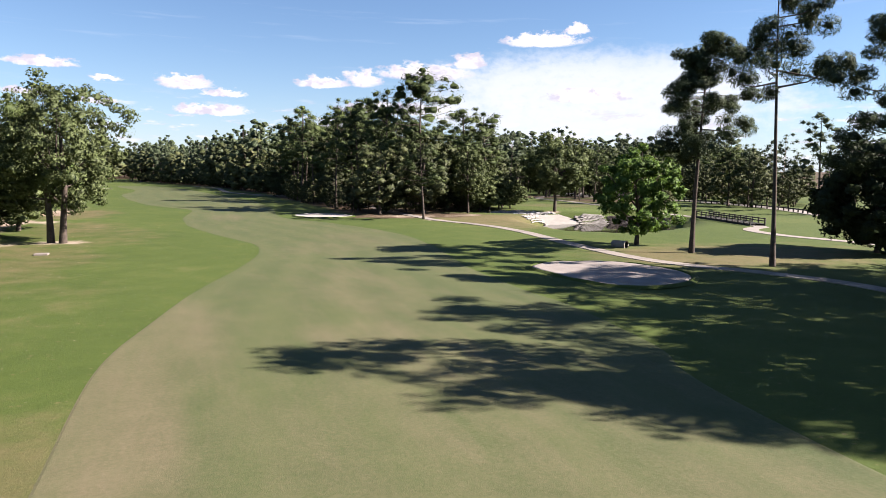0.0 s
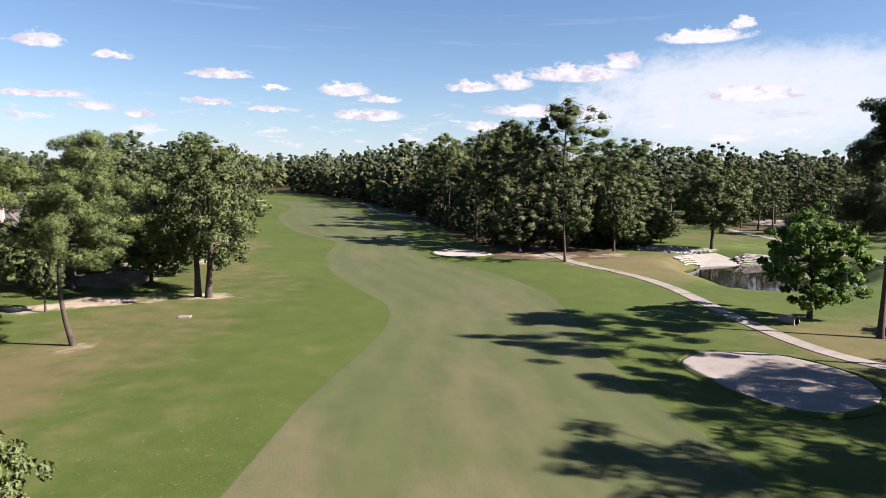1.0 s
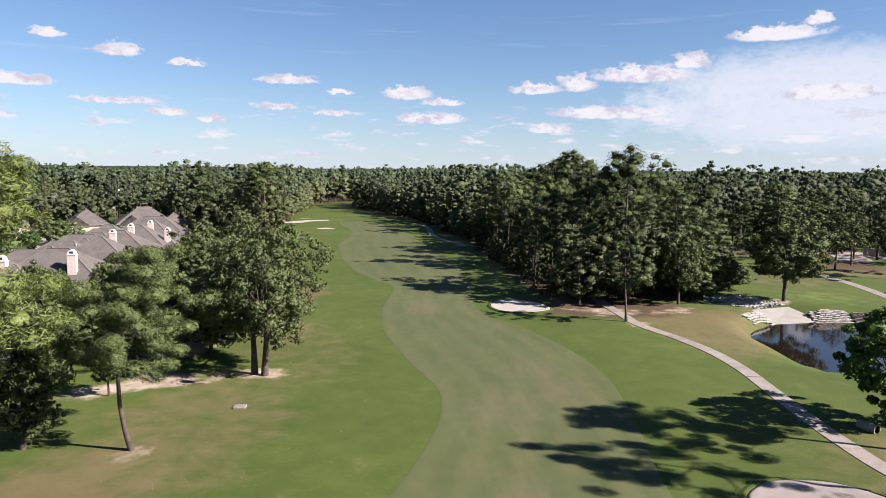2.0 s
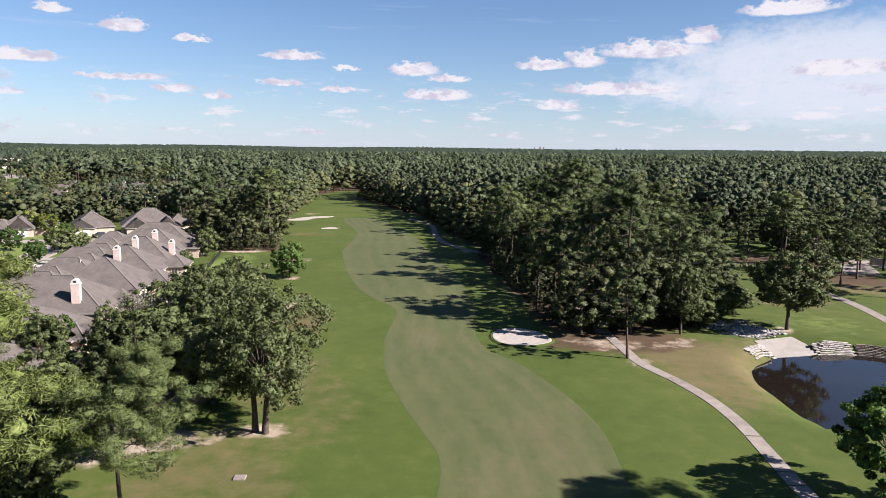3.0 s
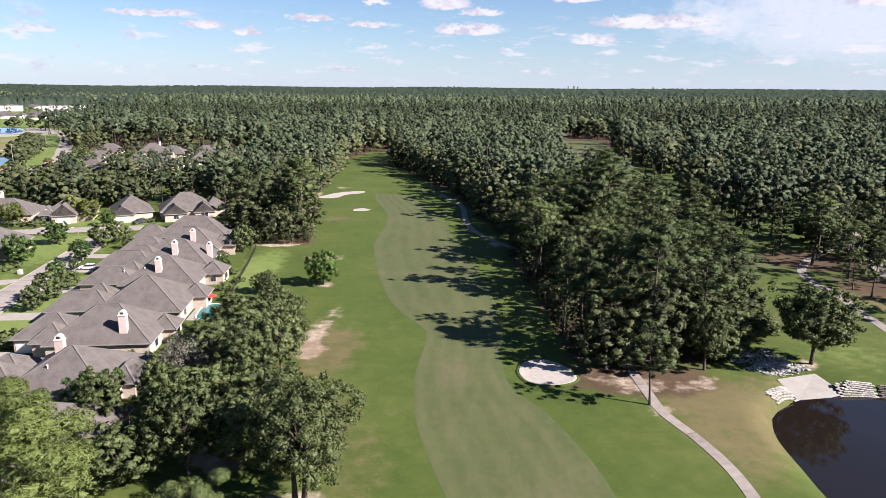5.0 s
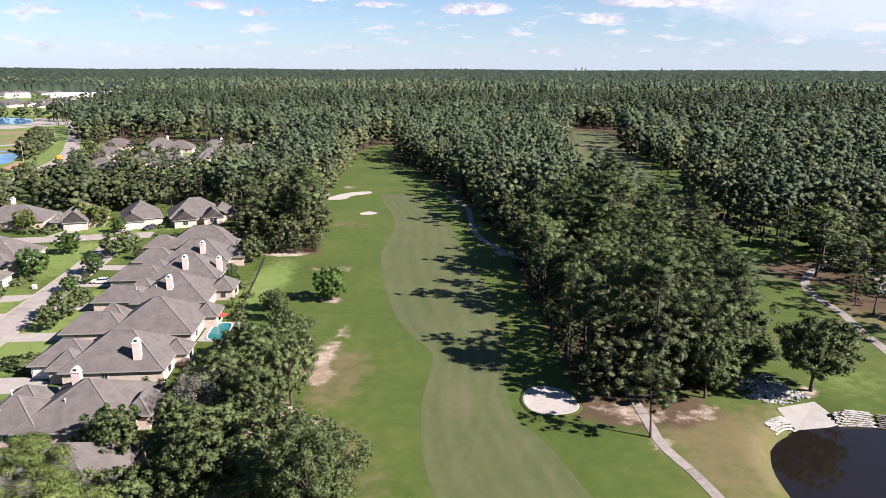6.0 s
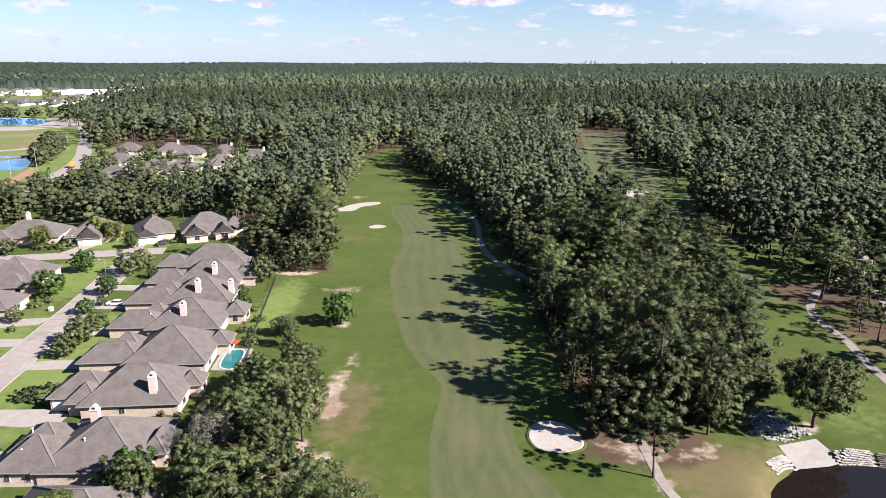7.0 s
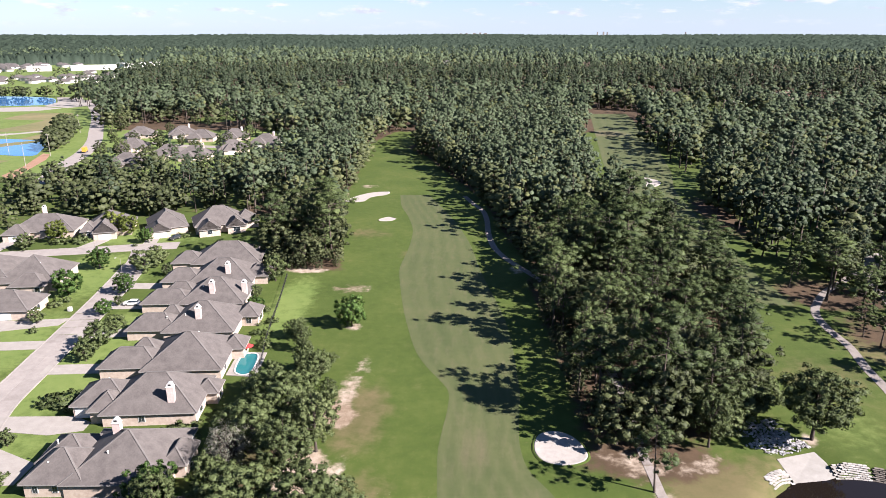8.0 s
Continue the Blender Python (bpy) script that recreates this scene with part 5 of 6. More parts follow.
house(-70.4, 151.5, 6, [(-5, 13, -9, 8, 3, 9.0, H), (-15.5, -2, -7, 1, 3, 6.5, H), (-11, -3, -2, 5, 3, 6.8, H), (11, 16, 2, 8, 3, 5.4, H)], [],
      [(16, 5, 0.8, 2.4, 1.5, "e"), (13, -5, 0.8, 1.8, 1.5, "e")], (-15.5, -3, 5, "w"), [(0, -4, 6.0), (5, 4, 6.4)], "brick house with broad hipped roof beside a swimming pool")
house(-73.4, 172, 5, [(-6, 12, -8, 8, 3, 8.6, H), (-16, -3, -6.5, 1.5, 3, 6.3, H), (-10, -3, 0, 6, 3, 6.4, H), (11, 16.5, 2, 9, 3, 5.6, H)], [(2.6, -4.6, 9.3)],
      [(16.5, 5.5, 0.8, 3.0, 1.5, "e"), (14, 2, 0.8, 1.4, 1.5, "s")], (-16, -2.5, 5, "w"), [(-6, -4, 5.2), (-1, -4, 5.9), (2, 0, 7.8)], "brick house with grey hipped roof and bay window")
house(-77, 191, 5, [(-6, 12, -7.5, 7.5, 3, 8.6, H), (-17, -3, -7, 0.5, 3, 6.2, H), (-13, -3, -1, 6, 3, 6.4, H)], [(3.0, -4.6, 9.3), (11.4, -1.0, 7.9)],
      [(12, 4, 0.8, 2.0, 1.5, "e")], (-17, -3.2, 5, "w"), [(0, -3, 6.4)], "brick house with two pale chimneys")
house(-81, 208.5, 6, [(-6, 13, -7.5, 7.5, 3, 8.7, H), (-15, -3, -6, 2, 3, 6.3, H), (10, 17, -2, 6, 3, 6.0, H)], [(5.6, -4.8, 9.0)], [(17, 2, 0.8, 2.0, 1.5, "e")], (-15, -2, 5, "w"), [(1, 3, 6.6)],
      "brick house with long ridge and chimney")
house(-85.5, 227, 8, [(-8, 14, -7.5, 8, 3, 8.6, H), (-15, -5, -6, 2, 3, 6.2, H)], [], [(14, 0, 0.8, 2.0, 1.5, "e")], (-15, -2, 5, "w"), [(3, 2, 7.2)], "brick house with plain grey hipped roof")
# the far side of the cul-de-sac
house(-103, 275, 25, [(-10, 10, -8, 8, 3.2, 9.4, H), (-9, -1, -13, -4, 3, 6.6, G), (2, 9, -12, -4, 3, 6.6, G), (6, 15, -6, 4, 3, 7.0, H)], [],
      [(-5, -13, 1, 1.8, 1.5, "s"), (5.5, -12, 1, 2.6, 1.8, "s")], None, [(0, 4, 7.0)], "large brick house with gabled front and hipped roof")
house(-123.5, 271, 28, [(-7, 7, -9, 9, 3, 8.6, H), (-8, 0, -13, -4, 3, 6.4, G)], [], [(7, 0, 1, 1.6, 1.4, "e"), (7, 5, 1, 1.6, 1.4, "e")], (-4, -13, 4.6, "s"), [], "brick house with steep hipped roof and garage")
house(-146, 268, 18, [(-8, 9, -9, 8, 3, 9.0, H), (-4, 4, -14, -4, 3.2, 7.4, G), (-9, -4, -10, -2, 3, 6.0, H)], [], [(0, -14, 3.6, 1.6, 1.0, "s"), (-6.5, -10, 0.9, 1.4, 1.6, "s")], (0, -14, 4.6, "s"), [],
      "brick house with pointed gable and arched window")
house(-169, 263, 12, [(-12, 12, -8, 9, 3, 8.2, H), (-13, -4, -11, -3, 3, 6.2, H)], [(-3, 7, 10.2)], [(3, -8, 1, 2.0, 1.4, "s"), (7, -8, 1, 1.4, 1.4, "s")], (-8.5, -11, 4.8, "s"), [], "long brick house with tall chimney")
# between the streets
house(-139, 206, 8, [(-9, 9, -8, 10, 3.2, 9.6, H), (-24, -6, -6, 12, 4.6, 9.8, G), (-3, 7, -11, -4, 3, 6.2, H)], [], [(9, -2, 1, 1.6, 1.4, "e"), (9, 3, 1, 1.6, 1.4, "e"), (5, -11, 0.9, 1.6, 1.5, "s")], None, [(3, -2, 7.2)],
      "large brick house with steep stained roof and dormer wall")
house(-134, 181.5, 6, [(-14, 10, -6, 6, 3, 7.2, H)], [], [(10, 0, 1, 1.4, 1.4, "e")], (2, -6, 6.5, "s"), [], "low brick garage wing with hipped roof")
house(-140, 150, 6, [(-10, 10, -8, 8, 3, 8.2, H)], [], [(10, 0, 1, 1.4, 1.4, "e")], None, [], "brick house with hipped roof across the street")


def drive(points, label="pale concrete driveway"):
    return slab("driveway", np.array(points, float), 0.085, M_DRIVE, label, "driveway", 0.1)


drive([(-99.5, 121), (-98.8, 126), (-82, 126.8), (-77.5, 124.6), (-77.5, 121.4), (-84, 119.5)])
drive([(-95.5, 112), (-94, 116), (-80.5, 110), (-80.5, 103.5), (-88, 102.5)])
drive([(-101, 144.5), (-101.6, 149.5), (-86, 151), (-85.8, 146)])
drive([(-103.8, 164.5), (-104.2, 170), (-89.5, 172), (-89.2, 166.5)])
drive([(-107, 185), (-107.6, 191), (-94, 191), (-94, 185.5)])
drive([(-110.5, 202), (-111.5, 207), (-96, 207.5), (-96, 202)])
drive([(-112, 178), (-112.8, 173), (-128, 168), (-138, 170), (-138, 175.5), (-126, 175.8)])
drive([(-109.5, 158), (-110.5, 163), (-140, 160), (-140, 154.5)])
drive([(-124.5, 250), (-119.5, 250.5), (-121.5, 259), (-126, 258)])
drive([(-147, 244), (-141, 245), (-139.5, 254.5), (-144.5, 254.5)])
drive([(-180, 236.5), (-173.5, 237.5), (-174, 251), (-180, 251.5)])


def kerb(points, offset, name="kerb"):
    c = smooth_line(points, 2.0)
    d = np.gradient(c, axis=0)
    d /= np.linalg.norm(d, axis=1)[:, None]
    c = c + np.stack([-d[:, 1], d[:, 0]], 1) * offset
    return ribbon(name, [tuple(p) for p in c[::3]], 0.35, 0.16, M_DRIVE, "pale concrete kerb beside the street", "kerb", 0.2)


STREET = [(-60, 20), (-86, 90), (-100, 123), (-103.8, 147), (-106.8, 171), (-111, 200), (-116, 228)]
kerb(STREET, 4.35)
kerb(STREET, -4.35)


def car(x, y, turn, material, label):
    """A sport utility car: lower body, glasshouse, wheels and lamps."""
    root = new("car")
    bm = bmesh.new()
    prof = [(-2.3, 0.35), (-2.35, 0.85), (-2.2, 1.05), (-1.0, 1.12), (1.9, 1.12), (2.25, 1.0), (2.35, 0.7), (2.3, 0.35)]
    left = [bm.verts.new((px, -0.92, pz)) for px, pz in prof]
    right = [bm.verts.new((px, 0.92, pz)) for px, pz in prof]
    n = len(prof)
    for i in range(n):
        bm.faces.new((left[i], left[(i + 1) % n], right[(i + 1) % n], right[i]))
    bm.faces.new(left[::-1])
    bm.faces.new(right)
    bmesh.ops.bevel(bm, geom=list(bm.edges), offset=0.06, segments=1, affect="EDGES")
    bmesh.ops.recalc_face_normals(bm, faces=bm.faces)
    part("body", bm, material, root)
    bm = bmesh.new()
    lo = [bm.verts.new(p) for p in ((-1.15, -0.86, 1.1), (2.1, -0.86, 1.1), (2.1, 0.86, 1.1), (-1.15, 0.86, 1.1))]
    hi = [bm.verts.new(p) for p in ((-0.35, -0.68, 1.66), (1.75, -0.68, 1.66), (1.75, 0.68, 1.66), (-0.35, 0.68, 1.66))]
    for i in range(4):
        bm.faces.new((lo[i], lo[(i + 1) % 4], hi[(i + 1) % 4], hi[i]))
    bm.faces.new(hi)
    part("glasshouse", bm, M_GLASS, root)
    part("roof", box_bm(-0.4, 1.8, -0.7, 0.7, 1.64, 1.72, 0.03), material, root)
    for wx in (-1.45, 1.4):
        for wy in (-0.82, 0.82):
            bm = bmesh.new()
            bmesh.ops.create_cone(bm, cap_ends=True, segments=16, radius1=0.36, radius2=0.36, depth=0.24, matrix=Matrix.Translation((wx, wy, 0.36)) @ Matrix.Rotation(math.pi / 2, 4, "X"))
            wh = part("wheel", bm, M_DARK, root)
            bm = bmesh.new()
            bmesh.ops.create_cone(bm, cap_ends=True, segments=12, radius1=0.2, radius2=0.2, depth=0.26, matrix=Matrix.Translation((wx, wy, 0.36)) @ Matrix.Rotation(math.pi / 2, 4, "X"))
            part("rim", bm, M_CONCRETE, wh)
    for wy in (-0.65, 0.65):
        part("headlight", box_bm(-2.38, -2.25, wy - 0.2, wy + 0.2, 0.75, 0.92, 0.02), M_WHITE, root)
    root.matrix_basis = pose(x, y, 0.09, 0, 0, turn)
    return tagged(root, label, "car")


car(-99.3, 188.6, 4, M_WHITE, "white sport utility car on a driveway")
car(-114.5, 256.5, 60, M_DARK, "dark car parked beside the cul-de-sac")


def street_lamp(x, y, h=8.0):
    root = new("street_lamp")
    v, f = tube([(0, 0, 0), (0, 0, h * 0.5), (0, 0, h)], [0.09, 0.07, 0.05], 8)
    ob = obj("pole", v, f, M_CONCRETE, root)
    v, f = tube([(0, 0, h - 0.1), (0.5, 0, h + 0.15), (1.3, 0, h + 0.2)], [0.04, 0.04, 0.03], 6)
    obj("arm", v, f, M_CONCRETE, root)
    part("lamp_head", box_bm(1.1, 1.75, -0.13, 0.13, h + 0.08, h + 0.24, 0.03), M_TRIM, root)
    root.matrix_basis = pose(x, y, 0.0, 0, 0, 200)
    tagged(root, "slim grey street lamp beside the kerb", "lamp", "street lamps")


street_lamp(-137.5, 239.5)
street_lamp(-112.0, 209)

part("mailbox", box_bm(-115.9, -114.8, 183.0, 184.0, 0, 1.25, 0.08), M_WHITE, None)
tagged(bpy.data.objects["mailbox"], "white brick mailbox pillar on the lawn", "mailbox")

# swimming pool with deck and red umbrella
deck = slab("pool_deck", np.array([(-56.3, 146.2), (-57.2, 158.6), (-49.9, 158.6), (-48.8, 145.6)], float), 0.16, M_DRIVE, "cream concrete deck round a swimming pool", "deck", 0.2)
pool = new("swimming_pool")
pool_o = np.array([(-54.6, 147.8), (-55.4, 156.6), (-51.6, 156.8), (-50.8, 147.2)], float)
slab("water", ring(pool_o, 0.6), 0.19, M_POOL, "", "", 0.02, "", True, pool)
coping = bmesh.new()
for p, q in zip(ring(pool_o, 0.6), np.roll(ring(pool_o, 0.6), -1, 0)):
    beam(coping, (p[0], p[1], 0.22), (q[0], q[1], 0.22), 0.35, 0.08)
part("coping", coping, M_WHITE, pool)
tagged(pool, "turquoise swimming pool behind a house", "pool")
umb = new("umbrella")
v, f = tube([(0, 0, 0), (0, 0, 2.5)], [0.03, 0.03], 6)
obj("pole", v, f, M_WHITE, umb)
bm = bmesh.new()
bmesh.ops.create_cone(bm, cap_ends=False, segments=8, radius1=1.5, radius2=0.05, depth=0.7, matrix=Matrix.Translation((0, 0, 2.25)))
part("canopy", bm, M_RED, umb)
umb.matrix_basis = pose(-54.5, 158.0, 0.16)
tagged(umb, "open red garden umbrella beside the pool", "umbrella")


def iron_fence(points, h=1.4):
    """Posts, two rails and bars between the yards and the course."""
    c = smooth_line(points, 2.4)
    root = new("fence")
    for p in c:
        part("post", box_bm(p[0] - 0.05, p[0] + 0.05, p[1] - 0.05, p[1] + 0.05, -0.1, h + 0.1), M_DARK, root)
    for p, q in zip(c, c[1:]):
        bm = bmesh.new()
        for z in (0.25, h):
            beam(bm, (*p, z), (*q, z), 0.04, 0.05)
        for k in range(1, 12):
            m = p + (q - p) * k / 12
            beam(bm, (m[0], m[1], 0.1), (m[0], m[1], h), 0.02, 0.02)
        part("panel", bm, M_DARK, root)
    tagged(root, "black iron fence between the yards and the course", "fence")


iron_fence([(-50.5, 140), (-49.8, 152), (-52, 165), (-54.2, 180), (-56.2, 195), (-59.4, 216)])

# street and garden trees
street_tree = Kind("maple_tree", [oak_arrays(23, 9, 3.8, 0.15, 90, 44, 0.3, 1, 6, 8, 0.42, 0.19, 0.5, 0.4, 0.65)], M_YELLOWLEAF, "yellow-green street tree in a front lawn")
for i, (x, y, h, k) in enumerate([(-93.5, 152, 8, 1), (-94.5, 160, 7.5, 1), (-106, 198, 6, 0), (-109.5, 219, 8, 1), (-126, 221, 7, 0), (-123, 196, 8, 0), (-119.5, 174, 6.5, 1), (-159, 252, 8.5, 2), (-142.5, 264, 10, 2),
                                  (-136, 262, 9, 2), (-124, 252, 5.5, 0), (-165.5, 241.5, 6, 1), (-89.5, 115.5, 5, 1), (-83.5, 101, 5.5, 1), (-103, 188, 4.5, 1), (-104, 181, 4.5, 0), (-64, 197, 5.5, 1), (-61, 186, 4.5, 0),
                                  (-62, 211, 12, 1), (-108, 226, 7, 1), (-100, 215, 6, 1), (-95, 170, 5, 1), (-52, 98, 8, 0), (-84, 190, 5, 1)]):
    if k == 2:
        street_tree.put(i, x, y, h, i * 1.7, 1.1)
    elif k == 1:
        garden_oak.put(i, x, y, h, i * 2.1, 1.1, "small dense garden tree beside the street")
    else:
        young_tree.put(i, x, y, h, i * 2.1, 1.1, "small leafy garden tree on a lawn")
shrub = Kind("shrub", [oak_arrays(91, 1.6, 1.1, 0.02, 26, 26, 0.17, 1, 4, 0), oak_arrays(92, 1.3, 1.3, 0.02, 26, 26, 0.17, 1, 4, 0)], M_OAK, "rounded clipped shrub in a garden bed", "garden shrubs", "shrub")
SHRUBS = [(-84.5, 128.5), (-83, 129.5), (-86.5, 130), (-88, 132), (-82.5, 131), (-91, 131), (-60, 120), (-56.5, 120.5), (-115, 262), (-112, 260), (-126, 247), (-150, 251), (-154, 250), (-157, 249), (-120, 190), (-122, 187), (-117, 168),
          (-58, 186), (-57, 176), (-56, 170), (-90, 175), (-92, 194), (-51.5, 161), (-52, 164), (-53, 170), (-54, 178), (-46, 131), (-50, 127), (-48, 138)]
rng = np.random.default_rng(9)
for i, (x, y) in enumerate(SHRUBS):
    shrub.put(i, x, y, rng.uniform(1.0, 2.2), i * 1.1, rng.uniform(0.9, 1.4))


# ---- pond, spillway and stonework ----
def spillway():
    root = new("spillway")
    outline = [(61.2, 117.6, -0.35), (69.5, 120.3, -0.35), (71.2, 116.0, -1.25), (71.0, 114.2, -1.80), (68.6, 113.2, -1.86), (65.4, 112.6, -1.86), (62.4, 112.2, -1.84)]
    bm = bmesh.new()
    vs = [bm.verts.new(p) for p in outline]
    bm.faces.new(vs)
    ex = bmesh.ops.extrude_face_region(bm, geom=bm.faces[:])
    bmesh.ops.translate(bm, vec=(0, 0, -1.3), verts=[v for v in ex["geom"] if isinstance(v, bmesh.types.BMVert)])
    bmesh.ops.recalc_face_normals(bm, faces=bm.faces)
    part("apron", bm, M_SPILL, root)
    tagged(root, "pale concrete spillway sloping into the pond", "spillway")


spillway()


def rock_shapes(n, seed):
    out = []
    rng = np.random.default_rng(seed)
    for k in range(n):
        bm = bmesh.new()
        bmesh.ops.create_icosphere(bm, subdivisions=1, radius=0.5)
        for v in bm.verts:
            v.co *= float(rng.uniform(0.7, 1.15))
            v.co.z *= 0.75
        me = bpy.data.meshes.new("rock")
        bm.to_mesh(me)
        bm.free()
        me.materials.append(M_ROCK)
        out.append(me)
    return out


ROCKS = rock_shapes(6, 3)


def rock_pile(poly, count, low, high, seed, label, z=-0.25):
    root = new("rock_pile")
    rng = np.random.default_rng(seed)
    p = np.array(poly)
    made = 0
    while made < count:
        x, y = rng.uniform(p[:, 0].min(), p[:, 0].max()), rng.uniform(p[:, 1].min(), p[:, 1].max())
        if not inside(poly, np.array([x]), np.array([y]))[0]:
            continue
        made += 1
        ob = new("rock", ROCKS[rng.integers(len(ROCKS))])
        ob.parent = root
        s = rng.uniform(low, high)
        g = float(ground_height(np.array([x]), np.array([y]))[0])
        ob.matrix_basis = Matrix.Translation((x, y, g + s * 0.2)) @ Euler((rng.uniform(-0.4, 0.4), rng.uniform(-0.4, 0.4), rng.uniform(0, 6.28))).to_matrix().to_4x4() @ Matrix.Diagonal((s * rng.uniform(0.8, 1.4), s, s * 0.8, 1))
    tagged(root, label, "rocks")


rock_pile([p for p in DITCH if p[1] > 121.9] + [(61, 124)], 240, 0.4, 0.8, 14, "heap of grey riprap stones in a drainage ditch")
rock_pile([(56.8, 121.7), (61, 125.5), (67, 125.8), (69.4, 121.8), (65.5, 119.8), (60.6, 118.4)], 290, 0.35, 0.7, 4, "heap of grey riprap stones in a drainage ditch")


def stepped_wall(points, courses, material, label, step=0.34, rise=0.19, seed=12):
    """Courses of flat concrete bags stepping back from the water."""
    root = new("retaining_wall")
    bm = box_bm(-0.41, 0.41, -0.25, 0.25, -0.12, 0.07, 0.035)
    me = bpy.data.meshes.new("block")
    bm.to_mesh(me)
    bm.free()
    me.materials.append(material)
    line = smooth_line(points, 0.2)
    rng = np.random.default_rng(seed)
    seg = np.concatenate([[0], np.cumsum(np.linalg.norm(np.diff(line, axis=0), axis=1))])
    d = np.gradient(line, axis=0)
    d /= np.linalg.norm(d, axis=1)[:, None]
    n = np.stack([-d[:, 1], d[:, 0]], 1)
    for course in range(courses):
        s = 0.4 * (course % 2) + rng.uniform(0, 0.2)
        while s < seg[-1]:
            k = min(int(np.searchsorted(seg, s)), len(line) - 1)
            c = line[k] + n[k] * (step * course)
            ob = new("block", me)
            ob.parent = root
            lift = max(-1.85 + rise * course, float(ground_height(c[:1], c[1:])[0]) + 0.03)
            ob.matrix_basis = Matrix.Translation((c[0], c[1], lift + rng.uniform(-0.02, 0.02))) @ Matrix.Rotation(math.atan2(d[k][1], d[k][0]) + rng.uniform(-0.06, 0.06), 4, "Z")
            s += 0.84
    tagged(root, label, "wall", "stepped walls round the pond")


stepped_wall([(70.9, 113.9), (73.5, 114.0), (77.2, 113.6)], 8, M_NEWBLOCK, "stepped wall of white concrete bags beside the spillway")
stepped_wall([(77.6, 113.5), (80.5, 112.4), (83, 110.0), (85, 105.5)], 8, M_BLOCK, "stepped wall of older brown concrete bags, toned darker for shade, round the pond", seed=13)
stepped_wall([(57.4, 109.3), (59.4, 110.9), (62.0, 112.0)], 6, M_NEWBLOCK, "low stepped fan of white concrete bags beside the spillway", 0.42, 0.24, 14)

# drain pipe beside the cart path
pipe = new("drain_pipe")
v, f = tube([(0, -0.8, 0), (0, -0.78, 0), (0, 0.9, 0)], [0.52, 0.46, 0.46], 16)
obj("barrel", v, f, M_CONCRETE, pipe)
# inside of the concrete coloured near black for the shade in the opening
v, f = tube([(0, -0.79, 0), (0, 0.9, 0), (0, 0.91, 0)], [0.38, 0.38, 0.01], 16)
obj("bore", v, f[:, ::-1], M_DARK, pipe)
v, f = tube([(0, -0.8, 0), (0, -0.801, 0)], [0.52, 0.38], 16)
obj("rim", v, f, M_CONCRETE, pipe)
pipe.matrix_basis = pose(42.4, 58.9, 0.3, 0, 0, 25)
tagged(pipe, "concrete drain pipe end beside the cart path", "pipe")

part("drain_cover", box_bm(-17.0, -15.8, 65.9, 66.9, -0.05, 0.16, 0.05), M_CONCRETE, None)
tagged(bpy.data.objects["drain_cover"], "small square concrete drain cover in the rough", "drain cover")

# ---- beyond the pond: bridge, paths, rail and road ----
ribbon("cart_path", [(91, 104), (90.1, 100.8), (84.6, 81.5), (80, 77.5), (76, 74), (74.2, 66), (75.5, 59), (76, 52), (72, 40)], 2.2, 0.05, M_CONCRETE, "pale cart path curving from a footbridge", "path")
ribbon("cart_path", [(90, 104), (93, 122), (97, 142), (98.4, 156), (100.5, 168), (100.5, 180), (103, 192), (112, 206), (122, 216), (134, 228)], 2.4, 0.05, M_CONCRETE, "pale cart path through the trees", "path")
ribbon("road", [(110, 60), (124, 98), (135, 122), (143, 148), (146, 172), (140, 200), (138, 225), (150, 250)], 7.5, 0.06, M_ROAD, "pale entrance road beyond a timber rail", "road")
ribbon("road", [(124, 182), (132, 200), (137, 224)], 9, 0.064, M_ROAD, "pale concrete parking road", "road")


def bridge():
    root = new("footbridge")
    a, b = np.array([90.1, 100.8]), np.array([84.6, 81.5])
    d = (b - a) / np.linalg.norm(b - a)
    n = np.array([-d[1], d[0]])
    planks = 36
    me = None
    for k in range(planks):
        c = a + (b - a) * (k + 0.5) / planks
        bm = bmesh.new()
        beam(bm, (*(c - n * 1.3), 0.32), (*(c + n * 1.3), 0.32), 0.52, 0.08)
        part("plank", bm, M_WOODRAIL, root)
    for s in (-1.25, 1.25):
        p, q = a + n * s, b + n * s
        bm = bmesh.new()
        beam(bm, (*p, 0.12), (*q, 0.12), 0.25, 0.3)
        part("girder", bm, M_WOODRAIL, root)
        for z in (0.8, 1.2):
            bm = bmesh.new()
            beam(bm, (*p, z), (*q, z), 0.1, 0.16)
            part("rail", bm, M_WOODRAIL, root)
        for k in range(11):
            c = p + (q - p) * k / 10
            part("post", box_bm(c[0] - 0.1, c[0] + 0.1, c[1] - 0.1, c[1] + 0.1, -0.4, 1.35, 0.02), M_WOODRAIL, root)
    tagged(root, "dark timber footbridge with post rails", "bridge")


bridge()


def guard_rail(points):
    root = new("guard_rail")
    c = smooth_line(points, 2.6)
    for p in c:
        part("post", box_bm(p[0] - 0.13, p[0] + 0.13, p[1] - 0.13, p[1] + 0.13, -0.1, 0.95, 0.03), M_WOODRAIL, root)
    for p, q in zip(c, c[1:]):
        bm = bmesh.new()
        beam(bm, (*p, 0.72), (*q, 0.72), 0.12, 0.28)
        part("rail", bm, M_WOODRAIL, root)
    tagged(root, "dark timber guard rail along a road", "rail")


guard_rail([(141.5, 176), (138.5, 149), (131, 122), (120.5, 98), (108, 66)])

